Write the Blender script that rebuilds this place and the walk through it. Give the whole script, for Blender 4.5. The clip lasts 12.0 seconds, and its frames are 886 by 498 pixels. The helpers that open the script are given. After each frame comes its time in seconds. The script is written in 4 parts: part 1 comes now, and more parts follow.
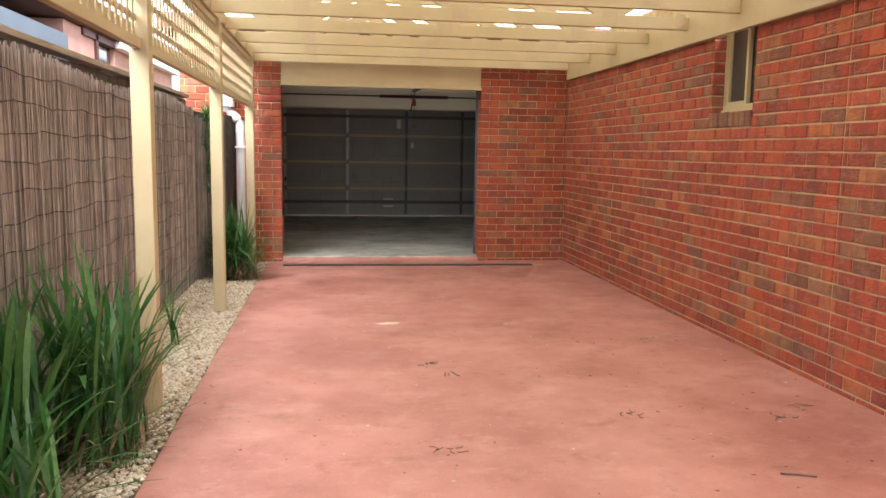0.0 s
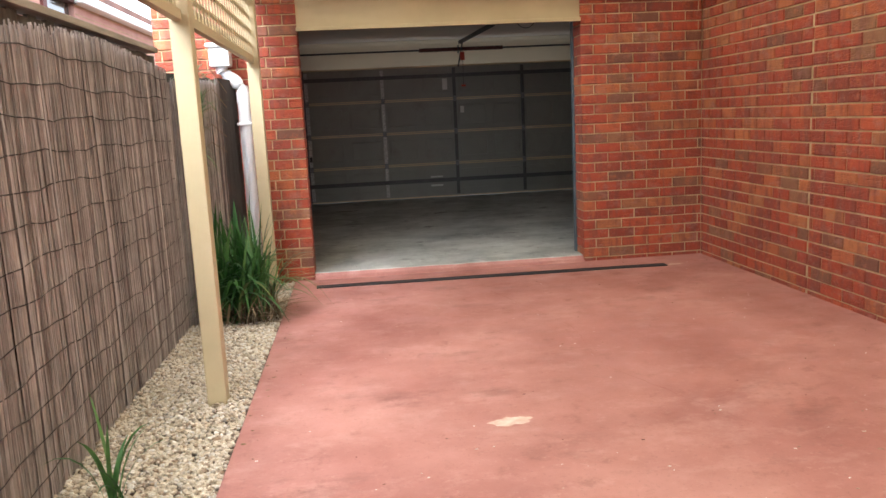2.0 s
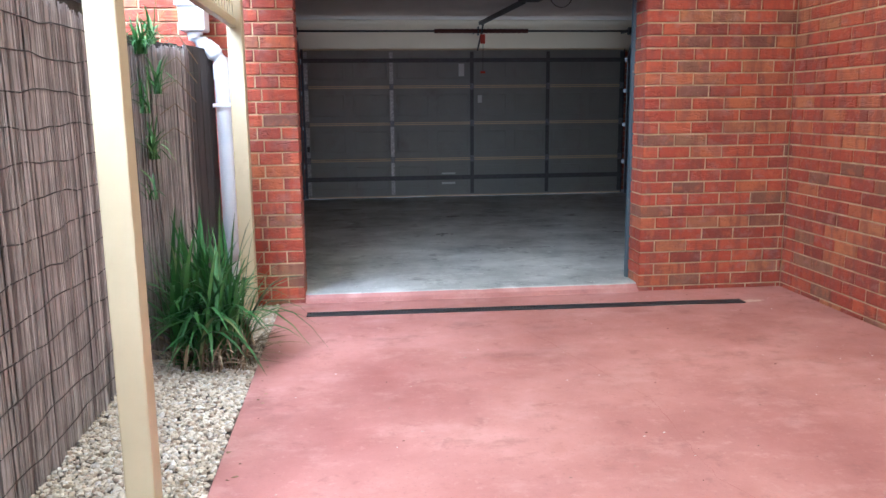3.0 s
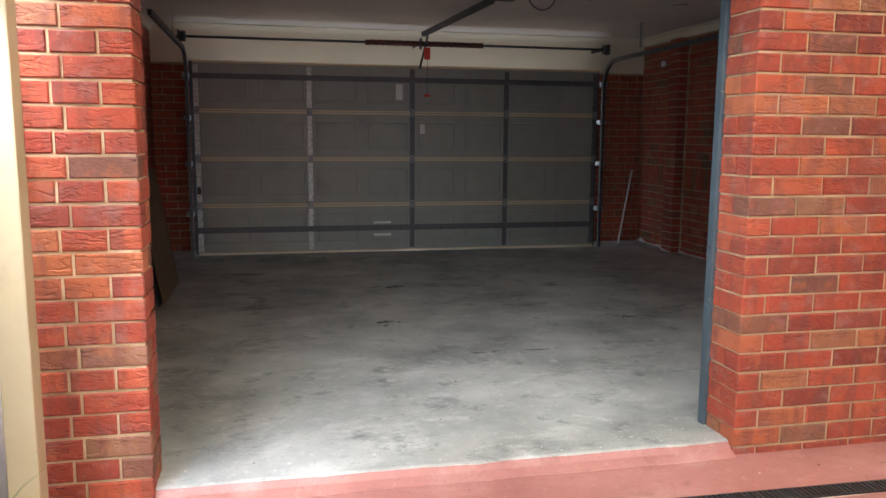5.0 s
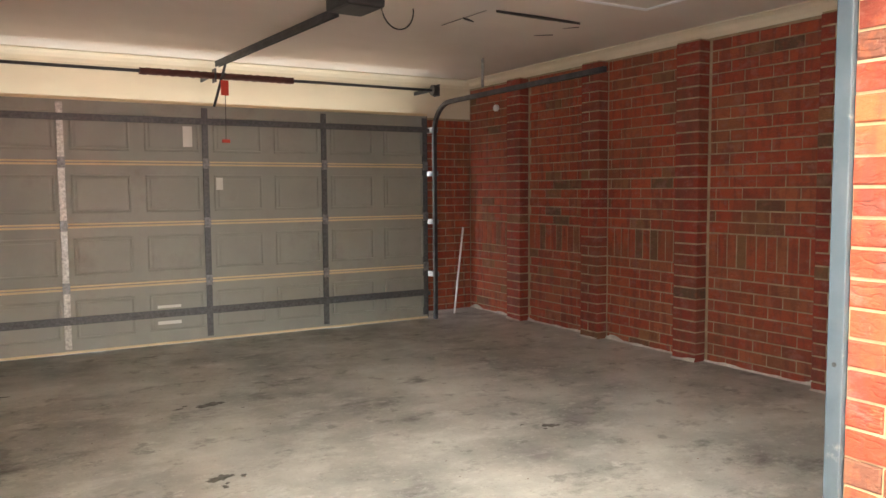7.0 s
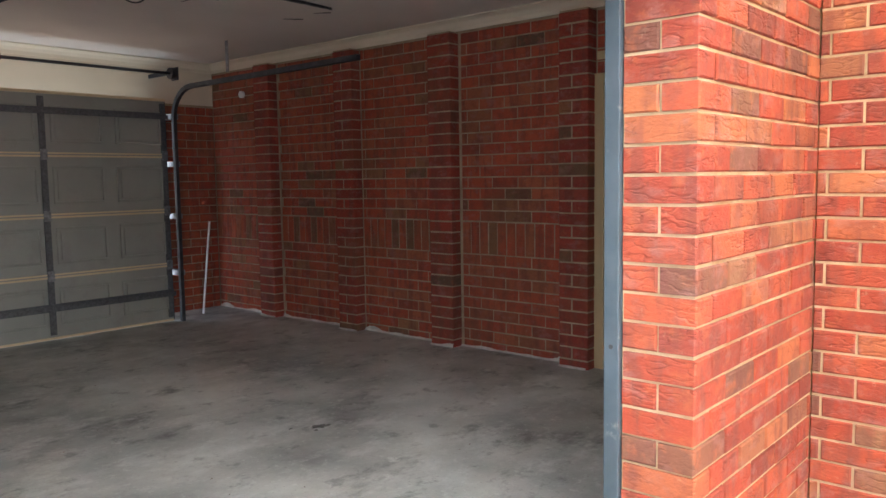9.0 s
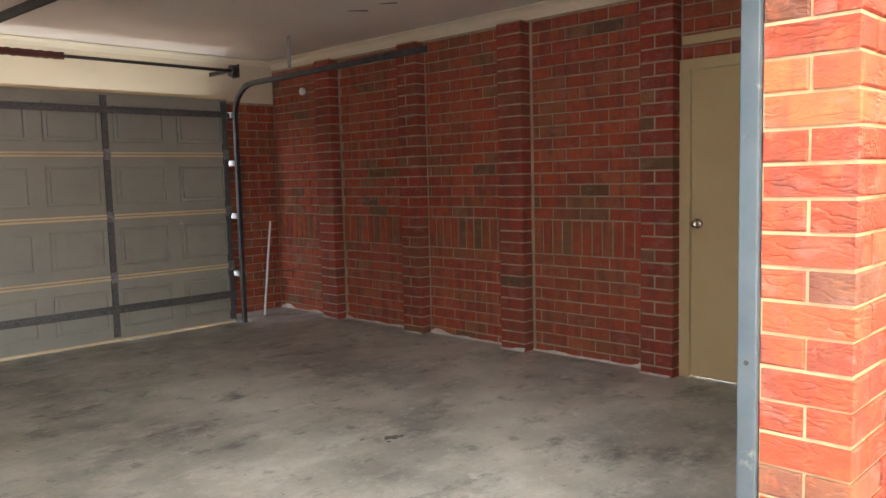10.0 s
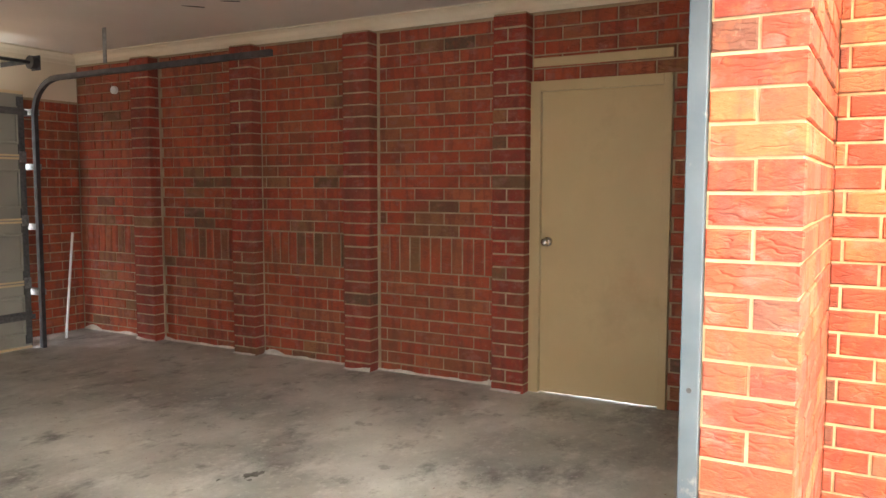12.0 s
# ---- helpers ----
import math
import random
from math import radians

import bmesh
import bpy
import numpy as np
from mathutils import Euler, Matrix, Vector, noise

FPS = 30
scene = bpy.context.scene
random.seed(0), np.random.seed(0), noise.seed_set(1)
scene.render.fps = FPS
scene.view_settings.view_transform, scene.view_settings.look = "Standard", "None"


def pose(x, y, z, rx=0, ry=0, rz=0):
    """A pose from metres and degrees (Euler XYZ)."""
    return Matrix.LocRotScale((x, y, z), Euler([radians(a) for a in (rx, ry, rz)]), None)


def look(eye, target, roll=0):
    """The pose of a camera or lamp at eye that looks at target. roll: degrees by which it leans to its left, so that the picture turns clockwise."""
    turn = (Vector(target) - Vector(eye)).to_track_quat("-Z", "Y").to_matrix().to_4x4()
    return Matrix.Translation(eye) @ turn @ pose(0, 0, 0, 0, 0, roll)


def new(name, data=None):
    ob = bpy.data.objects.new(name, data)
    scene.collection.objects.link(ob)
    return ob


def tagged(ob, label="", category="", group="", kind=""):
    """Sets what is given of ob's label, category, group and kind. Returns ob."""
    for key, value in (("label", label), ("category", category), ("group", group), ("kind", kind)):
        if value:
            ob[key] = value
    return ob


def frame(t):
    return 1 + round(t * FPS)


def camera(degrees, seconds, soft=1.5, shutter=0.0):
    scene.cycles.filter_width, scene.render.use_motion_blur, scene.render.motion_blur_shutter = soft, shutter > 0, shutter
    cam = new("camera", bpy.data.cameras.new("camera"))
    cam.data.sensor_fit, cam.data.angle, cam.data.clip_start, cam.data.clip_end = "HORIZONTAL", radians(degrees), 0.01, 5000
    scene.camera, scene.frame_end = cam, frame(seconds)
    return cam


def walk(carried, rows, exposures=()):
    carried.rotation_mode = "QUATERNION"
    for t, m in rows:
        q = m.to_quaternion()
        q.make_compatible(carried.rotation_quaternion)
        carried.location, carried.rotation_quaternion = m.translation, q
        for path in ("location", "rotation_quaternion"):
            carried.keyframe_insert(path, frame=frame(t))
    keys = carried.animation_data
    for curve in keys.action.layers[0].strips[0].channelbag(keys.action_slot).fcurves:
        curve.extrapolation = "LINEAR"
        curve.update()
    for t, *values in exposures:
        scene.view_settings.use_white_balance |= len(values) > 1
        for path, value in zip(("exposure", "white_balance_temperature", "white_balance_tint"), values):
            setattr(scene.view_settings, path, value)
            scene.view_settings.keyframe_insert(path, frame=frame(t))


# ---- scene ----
cam = camera(59.0, 12.0)
EXPOSURES = [(0, 2.82, 6100, 10), (1.5, 2.87, 6000, 10), (2.1, 2.95, 5800, 10), (2.6, 3.22, 5200, 10), (3.2, 3.32, 4750, 10), (5, 3.65, 5500, 10), (5.5, 3.8, 5700, 10), (6.0, 4.3, 5900, 10), (6.5, 5.35, 6500, 10), (7.5, 5.45, 6600, 10), (9.3, 4.6, 5500, 10), (9.7, 4.85, 5800, 10), (10.5, 5.6, 6600, 10), (12, 5.65, 6600, 10)]
PATH = [
    (0, (-0.171, -0.207, 1.378), (0.108, 1.758, 1.129), 0.9),
    (0.5, (-0.142, 0.494, 1.388), (0.057, 2.47, 1.151), -2.4),
    (1, (-0.215, 1.19, 1.372), (0.03, 3.153, 1.077), -2.4),
    (1.5, (-0.268, 1.918, 1.365), (-0.045, 3.882, 1.059), -2.4),
    (2, (-0.34, 2.645, 1.356), (-0.139, 4.607, 1.025), -2.8),
    (2.5, (-0.355, 3.389, 1.357), (-0.156, 5.347, 1.0), -1.4),
    (2.8, (-0.37, 3.724, 1.339), (-0.16, 5.683, 0.994), -1.6),
    (3, (-0.378, 4.03, 1.352), (-0.17, 5.988, 0.997), -0.6),
    (3.2, (-0.377, 4.3, 1.337), (-0.157, 6.257, 0.994), -0.9),
    (4.8, (-0.307, 6.276, 1.393), (0.047, 8.224, 1.108), -0.2),
    (5, (-0.325, 6.546, 1.394), (0.102, 8.479, 1.109), 0.4),
    (5.5, (-0.316, 7.125, 1.4), (0.139, 9.054, 1.134), 0.2),
    (6, (-0.392, 7.661, 1.386), (0.121, 9.58, 1.148), -0.6),
    (6.5, (-0.427, 8.128, 1.411), (0.264, 9.995, 1.212), 0.1),
    (7, (-0.455, 8.417, 1.404), (0.557, 10.136, 1.254), -0.4),
    (7.5, (-0.459, 8.574, 1.415), (0.79, 10.13, 1.266), -0.4),
    (9.5, (-0.387, 8.674, 1.399), (1.129, 9.965, 1.214), -1.0),
    (10, (-0.326, 8.918, 1.393), (1.093, 10.316, 1.211), -1.4),
    (10.5, (-0.334, 9.132, 1.396), (1.146, 10.468, 1.233), -0.7),
    (11, (-0.375, 9.356, 1.408), (1.228, 10.537, 1.221), -0.7),
    (11.5, (-0.387, 9.387, 1.404), (1.25, 10.519, 1.199), 0.1),
    (12, (-0.405, 9.335, 1.421), (1.33, 10.318, 1.261), 0.1),
]
walk(cam, [(t, look(eye, target, roll)) for t, eye, target, roll in PATH], EXPOSURES)

# ---- world, sun, exposure ----
world = bpy.data.worlds.new("overcast_sky")
scene.world = world
world.use_nodes = True
wn, wl = world.node_tree.nodes, world.node_tree.links
sky = wn.new("ShaderNodeTexSky")
sky.sky_type, sky.sun_disc = "NISHITA", False
sky.sun_elevation, sky.sun_rotation = radians(52), radians(215)
sky.dust_density, sky.air_density = 4.0, 1.0
pale = wn.new("ShaderNodeHueSaturation")
pale.inputs["Saturation"].default_value = 0.22
wl.new(sky.outputs["Color"], pale.inputs["Color"])
wl.new(pale.outputs["Color"], wn["Background"].inputs["Color"])
wn["Background"].inputs["Strength"].default_value = 0.15

sun_data = bpy.data.lights.new("sun", "SUN")
sun_data.energy, sun_data.angle, sun_data.color = 1.2, radians(14), (1.0, 0.95, 0.88)
sun = new("sun", sun_data)
sun.matrix_world = pose(0, 0, 12, 38, 0, 35)
# added fill lamp in the garage opening, boosts the daylight that comes in
fill_data = bpy.data.lights.new("opening_daylight", "AREA")
fill_data.shape, fill_data.size, fill_data.size_y, fill_data.energy, fill_data.color = "RECTANGLE", 2.3, 1.6, 0.95, (1.0, 0.98, 0.95)
fill_data.spread = radians(140)
fill_lamp = new("opening_daylight", fill_data)
fill_lamp.matrix_world = look((0.55, 9.85, 1.3), (1.35, 10.7, 0.75))

# ---- materials ----


def shader(name, rough=0.7, metal=0.0):
    m = bpy.data.materials.new(name)
    m.use_nodes = True
    b = m.node_tree.nodes["Principled BSDF"]
    b.inputs["Roughness"].default_value, b.inputs["Metallic"].default_value = rough, metal
    return m, m.node_tree.nodes, m.node_tree.links, b


def rgba(c):
    return (c[0], c[1], c[2], 1.0)


def ramp(nodes, stops):
    r = nodes.new("ShaderNodeValToRGB")
    e = r.color_ramp.elements
    e[0].position, e[0].color = stops[0][0], rgba(stops[0][1])
    e[1].position, e[1].color = stops[-1][0], rgba(stops[-1][1])
    for p, c in stops[1:-1]:
        n = e.new(p)
        n.color = rgba(c)
    return r


def noise_node(nodes, links, scale, detail=5.0, rough=0.6, stretch=None):
    n = nodes.new("ShaderNodeTexNoise")
    n.inputs["Scale"].default_value, n.inputs["Detail"].default_value, n.inputs["Roughness"].default_value = scale, detail, rough
    co = nodes.new("ShaderNodeNewGeometry").outputs["Position"]
    if stretch:
        mp = nodes.new("ShaderNodeMapping")
        mp.inputs["Scale"].default_value = stretch
        links.new(co, mp.inputs["Vector"])
        co = mp.outputs["Vector"]
    links.new(co, n.inputs["Vector"])
    return n.outputs["Fac"]


def mixed(nodes, links, fac, a, b, mode="MIX"):
    m = nodes.new("ShaderNodeMix")
    m.data_type, m.blend_type = "RGBA", mode
    for sock, v in ((m.inputs["Factor"], fac), (m.inputs["A"], a), (m.inputs["B"], b)):
        if isinstance(v, (int, float)):
            sock.default_value = v
        elif isinstance(v, tuple):
            sock.default_value = rgba(v)
        else:
            links.new(v, sock)
    return m.outputs["Result"]


def bumped(nodes, links, b, height, strength, distance):
    n = nodes.new("ShaderNodeBump")
    n.inputs["Strength"].default_value, n.inputs["Distance"].default_value = strength, distance
    links.new(height, n.inputs["Height"])
    links.new(n.outputs["Normal"], b.inputs["Normal"])


def surface(name, low, high, scale=6.0, rough=0.7, metal=0.0, grain=80.0, bump=0.25, depth=0.002, dirt=None, dirt_scale=1.5, dirt_amount=(0.55, 0.75), stretch=None):
    """Two tones mixed by a coarse noise, fine grain relief, and stains of a third tone."""
    m, n, l, b = shader(name, rough, metal)
    r = ramp(n, [(0.3, low), (0.7, high)])
    l.new(noise_node(n, l, scale, stretch=stretch), r.inputs["Fac"])
    col = r.outputs["Color"]
    if dirt:
        k = ramp(n, [(dirt_amount[0], (0, 0, 0)), (dirt_amount[1], (1, 1, 1))])
        l.new(noise_node(n, l, dirt_scale, 8.0, 0.65), k.inputs["Fac"])
        col = mixed(n, l, k.outputs["Color"], col, dirt)
    l.new(col, b.inputs["Base Color"])
    bumped(n, l, b, noise_node(n, l, grain, 4.0, 0.6, stretch), bump, depth)
    return m


def math_node(n, l, op, a, b=None):
    m = n.new("ShaderNodeMath")
    m.operation = op
    for k, v in enumerate((a, b)):
        if v is None:
            continue
        if isinstance(v, (int, float)):
            m.inputs[k].default_value = v
        else:
            l.new(v, m.inputs[k])
    return m.outputs[0]


def faded(n, l, fac, lo, hi, amount):
    k = ramp(n, [(lo, (0, 0, 0)), (hi, (1, 1, 1))])
    l.new(fac, k.inputs["Fac"])
    return math_node(n, l, "MULTIPLY", k.outputs["Color"], amount)


def brick_material(name, grime, tones=None):
    """Fired clay: a tone for each brick, scorched and mauve patches inside it, creases and grit."""
    m, n, l, b = shader(name, 0.88)
    info, geo = n.new("ShaderNodeObjectInfo"), n.new("ShaderNodeNewGeometry")
    pick = math_node(n, l, "FRACT", math_node(n, l, "ADD", info.outputs["Random"], geo.outputs["Random Per Island"]))
    tone = ramp(n, tones or BRICK_TONES)
    l.new(pick, tone.inputs["Fac"])
    col = mixed(n, l, faded(n, l, noise_node(n, l, 11.0, 4.0), 0.5, 0.67, 0.5), tone.outputs["Color"], (0.17, 0.055, 0.038))
    col = mixed(n, l, faded(n, l, noise_node(n, l, 15.0, 5.0, 0.65), 0.52, 0.7, 0.5), col, (0.47, 0.14, 0.05) if not grime else (0.36, 0.12, 0.05))
    col = mixed(n, l, faded(n, l, noise_node(n, l, 8.0, 3.0, 0.5, (1.8, 1.8, 0.35)), 0.5, 0.62, 0.5), col, (0.15, 0.048, 0.036))
    col = mixed(n, l, faded(n, l, noise_node(n, l, 9.0, 6.0, 0.62, (1.0, 1.0, 1.7)), 0.54, 0.66, 0.42), col, (0.32, 0.16, 0.13))
    crease = math_node(n, l, "ABSOLUTE", math_node(n, l, "SUBTRACT", noise_node(n, l, 11.0, 2.2, 0.45, (1.0, 1.0, 3.2)), 0.5))
    patchy = faded(n, l, noise_node(n, l, 7.0, 2.0), 0.42, 0.54, 1.0)
    line = ramp(n, [(0.0, (1, 1, 1)), (0.022, (0, 0, 0))])
    l.new(crease, line.inputs["Fac"])
    col = mixed(n, l, math_node(n, l, "MULTIPLY", math_node(n, l, "MULTIPLY", line.outputs["Color"], patchy), 0.3), col, (0.12, 0.035, 0.026))
    col = mixed(n, l, faded(n, l, noise_node(n, l, 70.0, 6.0, 0.7), 0.58, 0.78, 0.75), col, (0.1, 0.033, 0.025))
    col = mixed(n, l, faded(n, l, noise_node(n, l, 26.0, 7.0, 0.7), 0.62, 0.74, 0.42), col, (0.52, 0.34, 0.22))
    if grime:
        col = mixed(n, l, faded(n, l, noise_node(n, l, 1.7, 6.0, 0.6), 0.5, 0.68, 0.45), col, (0.18, 0.095, 0.042))
    l.new(col, b.inputs["Base Color"])
    rise = ramp(n, [(0.0, (0, 0, 0)), (0.07, (1, 1, 1))])
    l.new(crease, rise.inputs["Fac"])
    fine = noise_node(n, l, 60.0, 6.0, 0.65, (1.0, 1.0, 1.6))
    carved = math_node(n, l, "SUBTRACT", 1.0, math_node(n, l, "MULTIPLY", math_node(n, l, "SUBTRACT", 1.0, rise.outputs["Color"]), patchy))
    bumped(n, l, b, math_node(n, l, "ADD", carved, math_node(n, l, "MULTIPLY", fine, 1.2)), 0.8, 0.0045)
    return m


BRICK_TONES = [(0.0, (0.2, 0.038, 0.022)), (0.14, (0.37, 0.064, 0.027)), (0.3, (0.27, 0.044, 0.022)), (0.42, (0.41, 0.085, 0.034)), (0.54, (0.32, 0.052, 0.024)), (0.66, (0.25, 0.05, 0.03)), (0.72, (0.43, 0.14, 0.05)), (0.79, (0.36, 0.058, 0.026)), (0.87, (0.41, 0.155, 0.06)), (0.93, (0.16, 0.066, 0.042)), (1.0, (0.28, 0.14, 0.07))]
INDOOR_TONES = [(0.0, (0.34, 0.062, 0.03)), (0.35, (0.42, 0.09, 0.038)), (0.6, (0.34, 0.058, 0.03)), (0.8, (0.4, 0.112, 0.05)), (0.9, (0.31, 0.11, 0.052)), (1.0, (0.27, 0.06, 0.034))]
PIER_TONES = [(0.0, (0.27, 0.042, 0.026)), (0.4, (0.34, 0.05, 0.028)), (0.7, (0.25, 0.04, 0.028)), (0.9, (0.3, 0.066, 0.04)), (1.0, (0.2, 0.064, 0.045))]
OLIVE_TONES = [(0.0, (0.15, 0.085, 0.046)), (0.35, (0.25, 0.125, 0.058)), (0.6, (0.12, 0.075, 0.048)), (0.8, (0.32, 0.14, 0.06)), (1.0, (0.2, 0.1, 0.05))]
BRICK = brick_material("red_brick", False)
GARAGE_BRICK = brick_material("red_brick_indoors", True, INDOOR_TONES)
PIER_BRICK = brick_material("dark_crimson_brick", True, PIER_TONES)
OLIVE_BRICK = brick_material("scorched_olive_brick", True, OLIVE_TONES)
MORTAR = surface("mortar", (0.36, 0.26, 0.14), (0.62, 0.48, 0.29), 7, 0.95, grain=160, bump=0.5, dirt=(0.4, 0.27, 0.18))
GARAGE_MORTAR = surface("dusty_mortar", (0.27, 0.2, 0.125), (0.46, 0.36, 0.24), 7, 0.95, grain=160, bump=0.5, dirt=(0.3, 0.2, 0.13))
CREAM = surface("cream_paint", (0.42, 0.35, 0.205), (0.48, 0.4, 0.24), 3, 0.5, grain=40, bump=0.12, depth=0.002, dirt=(0.36, 0.28, 0.165), dirt_scale=3, dirt_amount=(0.62, 0.85))
NAIL_PLATE = surface("painted_nail_plate", (0.36, 0.29, 0.175), (0.5, 0.41, 0.26), 140, 0.5, grain=120, bump=0.4)
CREAM_DOOR = surface("beige_door_paint", (0.52, 0.405, 0.225), (0.57, 0.45, 0.255), 2, 0.45, grain=60, bump=0.06, dirt=(0.42, 0.32, 0.18), dirt_scale=2, dirt_amount=(0.55, 0.8))


def slab_material(name, tones, scuff, dark, speck, rough):
    """A worn floor: broad patches, streaky scuffs, dark stains and fine specks."""
    m, n, l, b = shader(name, rough)
    r0 = ramp(n, [(0.32, tones[0]), (0.5, tones[1]), (0.68, tones[2])])
    l.new(noise_node(n, l, 1.1, 9.0, 0.62), r0.inputs["Fac"])
    col = mixed(n, l, faded(n, l, noise_node(n, l, 2.3, 12.0, 0.72, (1.0, 1.5, 1.0)), 0.52, 0.7, 0.6), r0.outputs["Color"], scuff)
    col = mixed(n, l, faded(n, l, noise_node(n, l, 1.9, 12.0, 0.72, (0.8, 1.3, 1.0)), 0.56, 0.68, 0.85), col, dark)
    col = mixed(n, l, faded(n, l, noise_node(n, l, 6.0, 12.0, 0.7), 0.58, 0.65, 0.45), col, dark)
    col = mixed(n, l, faded(n, l, noise_node(n, l, 5.0, 12.0, 0.75, (1.0, 1.2, 1.0)), 0.6, 0.67, 0.5), col, scuff)
    col = mixed(n, l, faded(n, l, noise_node(n, l, 55.0, 6.0, 0.7), 0.57, 0.7, 0.6), col, speck)
    col = mixed(n, l, faded(n, l, noise_node(n, l, 21.0, 9.0, 0.75), 0.56, 0.68, 0.4), col, scuff)
    l.new(col, b.inputs["Base Color"])
    gl = ramp(n, [(0.3, (rough - 0.14,) * 3), (0.7, (rough + 0.12,) * 3)])
    l.new(noise_node(n, l, 3.0, 8.0), gl.inputs["Fac"])
    l.new(gl.outputs["Color"], b.inputs["Roughness"])
    bumped(n, l, b, noise_node(n, l, 110.0, 6.0, 0.7), 0.3, 0.0012)
    return m


RED_SLAB = slab_material("red_painted_concrete", ((0.29, 0.112, 0.094), (0.37, 0.162, 0.138), (0.45, 0.218, 0.188)), (0.51, 0.3, 0.262), (0.235, 0.095, 0.082), (0.2, 0.09, 0.078), 0.5)
CONCRETE = slab_material("grey_concrete", ((0.2, 0.204, 0.194), (0.385, 0.392, 0.365), (0.57, 0.575, 0.535)), (0.72, 0.73, 0.69), (0.08, 0.081, 0.074), (0.16, 0.153, 0.137), 0.48)
PLASTER = surface("ceiling_paint", (0.62, 0.56, 0.5), (0.68, 0.62, 0.56), 1.2, 0.85, grain=90, bump=0.08)
LINTEL_PAINT = surface("lintel_paint", (0.68, 0.6, 0.47), (0.74, 0.66, 0.52), 1.5, 0.7, grain=60, bump=0.08)
GALV = surface("galvanised_steel", (0.16, 0.165, 0.17), (0.36, 0.365, 0.37), 45, 0.55, 0.6, grain=50, bump=0.05, depth=0.001)
BLUE_STEEL = surface("blue_grey_steel", (0.05, 0.074, 0.09), (0.075, 0.1, 0.118), 8, 0.5, 0.0, grain=40, bump=0.08, dirt=(0.18, 0.19, 0.19), dirt_scale=12, dirt_amount=(0.6, 0.7))
# spangled steel with the opening's reflection painted in as a paler colour
GALV_SHEEN = surface("spangled_galvanised_steel", (0.3, 0.3, 0.29), (0.78, 0.77, 0.74), 38, 0.5, 0.35, grain=50, bump=0.05, depth=0.001)
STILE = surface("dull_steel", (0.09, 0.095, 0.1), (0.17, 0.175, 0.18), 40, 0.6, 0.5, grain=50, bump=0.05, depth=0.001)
DARK_STEEL = surface("dark_steel", (0.05, 0.05, 0.055), (0.1, 0.1, 0.11), 12, 0.5, 0.6, grain=40, bump=0.05)
DOOR_SKIN = surface("grey_green_door_skin", (0.28, 0.285, 0.25), (0.34, 0.345, 0.305), 2, 0.5, grain=220, bump=0.12, depth=0.0006, dirt=(0.24, 0.23, 0.2), dirt_scale=2)
JOINT_EDGE = surface("door_joint_edge", (0.66, 0.53, 0.32), (0.74, 0.6, 0.38), 4, 0.5, grain=60, bump=0.08)
TIMBER = surface("weathered_timber", (0.06, 0.045, 0.035), (0.14, 0.11, 0.09), 5, 0.9, grain=50, bump=0.4, stretch=(4, 4, 0.4))
DARK_TIMBER = surface("dark_stained_timber", (0.028, 0.024, 0.023), (0.07, 0.06, 0.055), 5, 0.85, grain=50, bump=0.4, stretch=(4, 4, 0.4))
GREY_TIMBER = surface("silvered_timber", (0.2, 0.17, 0.135), (0.36, 0.31, 0.25), 5, 0.9, grain=50, bump=0.4, stretch=(4, 0.4, 4))
WIRE = surface("rusty_wire", (0.02, 0.015, 0.012), (0.05, 0.035, 0.03), 30, 0.7, 0.3)
PVC = surface("white_pvc", (0.76, 0.78, 0.8), (0.82, 0.83, 0.84), 4, 0.35, grain=40, bump=0.03)
BLACK = surface("black_plastic", (0.015, 0.015, 0.016), (0.035, 0.035, 0.036), 10, 0.5)
HARDBOARD = surface("brown_hardboard", (0.16, 0.095, 0.055), (0.24, 0.15, 0.09), 3, 0.7, grain=120, bump=0.15)
SPRING_RED = surface("dark_red_spring_cover", (0.07, 0.018, 0.014), (0.11, 0.028, 0.02), 10, 0.6)
TAG_RED = surface("red_plastic", (0.6, 0.05, 0.03), (0.7, 0.07, 0.04), 5, 0.4)
PAPER = surface("white_label", (0.7, 0.7, 0.66), (0.8, 0.8, 0.76), 5, 0.6)
SOIL = surface("soil", (0.06, 0.045, 0.03), (0.14, 0.1, 0.07), 12, 0.95, grain=90, bump=0.7, depth=0.01)
PALE_BRICK = surface("pink_neighbour_brick", (0.5, 0.27, 0.22), (0.6, 0.35, 0.29), 4, 0.85, grain=60, bump=0.3)
STAIN_WHITE = surface("pale_paint_stain", (0.5, 0.33, 0.27), (0.66, 0.55, 0.46), 20, 0.8)
CRACK = surface("crack_shadow", (0.26, 0.1, 0.085), (0.32, 0.13, 0.11), 8, 0.9)
STAIN_DARK = surface("dark_oil_stain", (0.035, 0.033, 0.03), (0.14, 0.135, 0.12), 26, 0.5)
BLUE_PANEL = surface("blue_grey_cladding", (0.1, 0.13, 0.17), (0.14, 0.175, 0.22), 2, 0.6)
TILE_ROOF = surface("brown_roof_tile", (0.12, 0.06, 0.045), (0.2, 0.1, 0.07), 3, 0.85)
CHROME = surface("satin_chrome", (0.55, 0.53, 0.5), (0.65, 0.63, 0.6), 10, 0.25, 1.0)


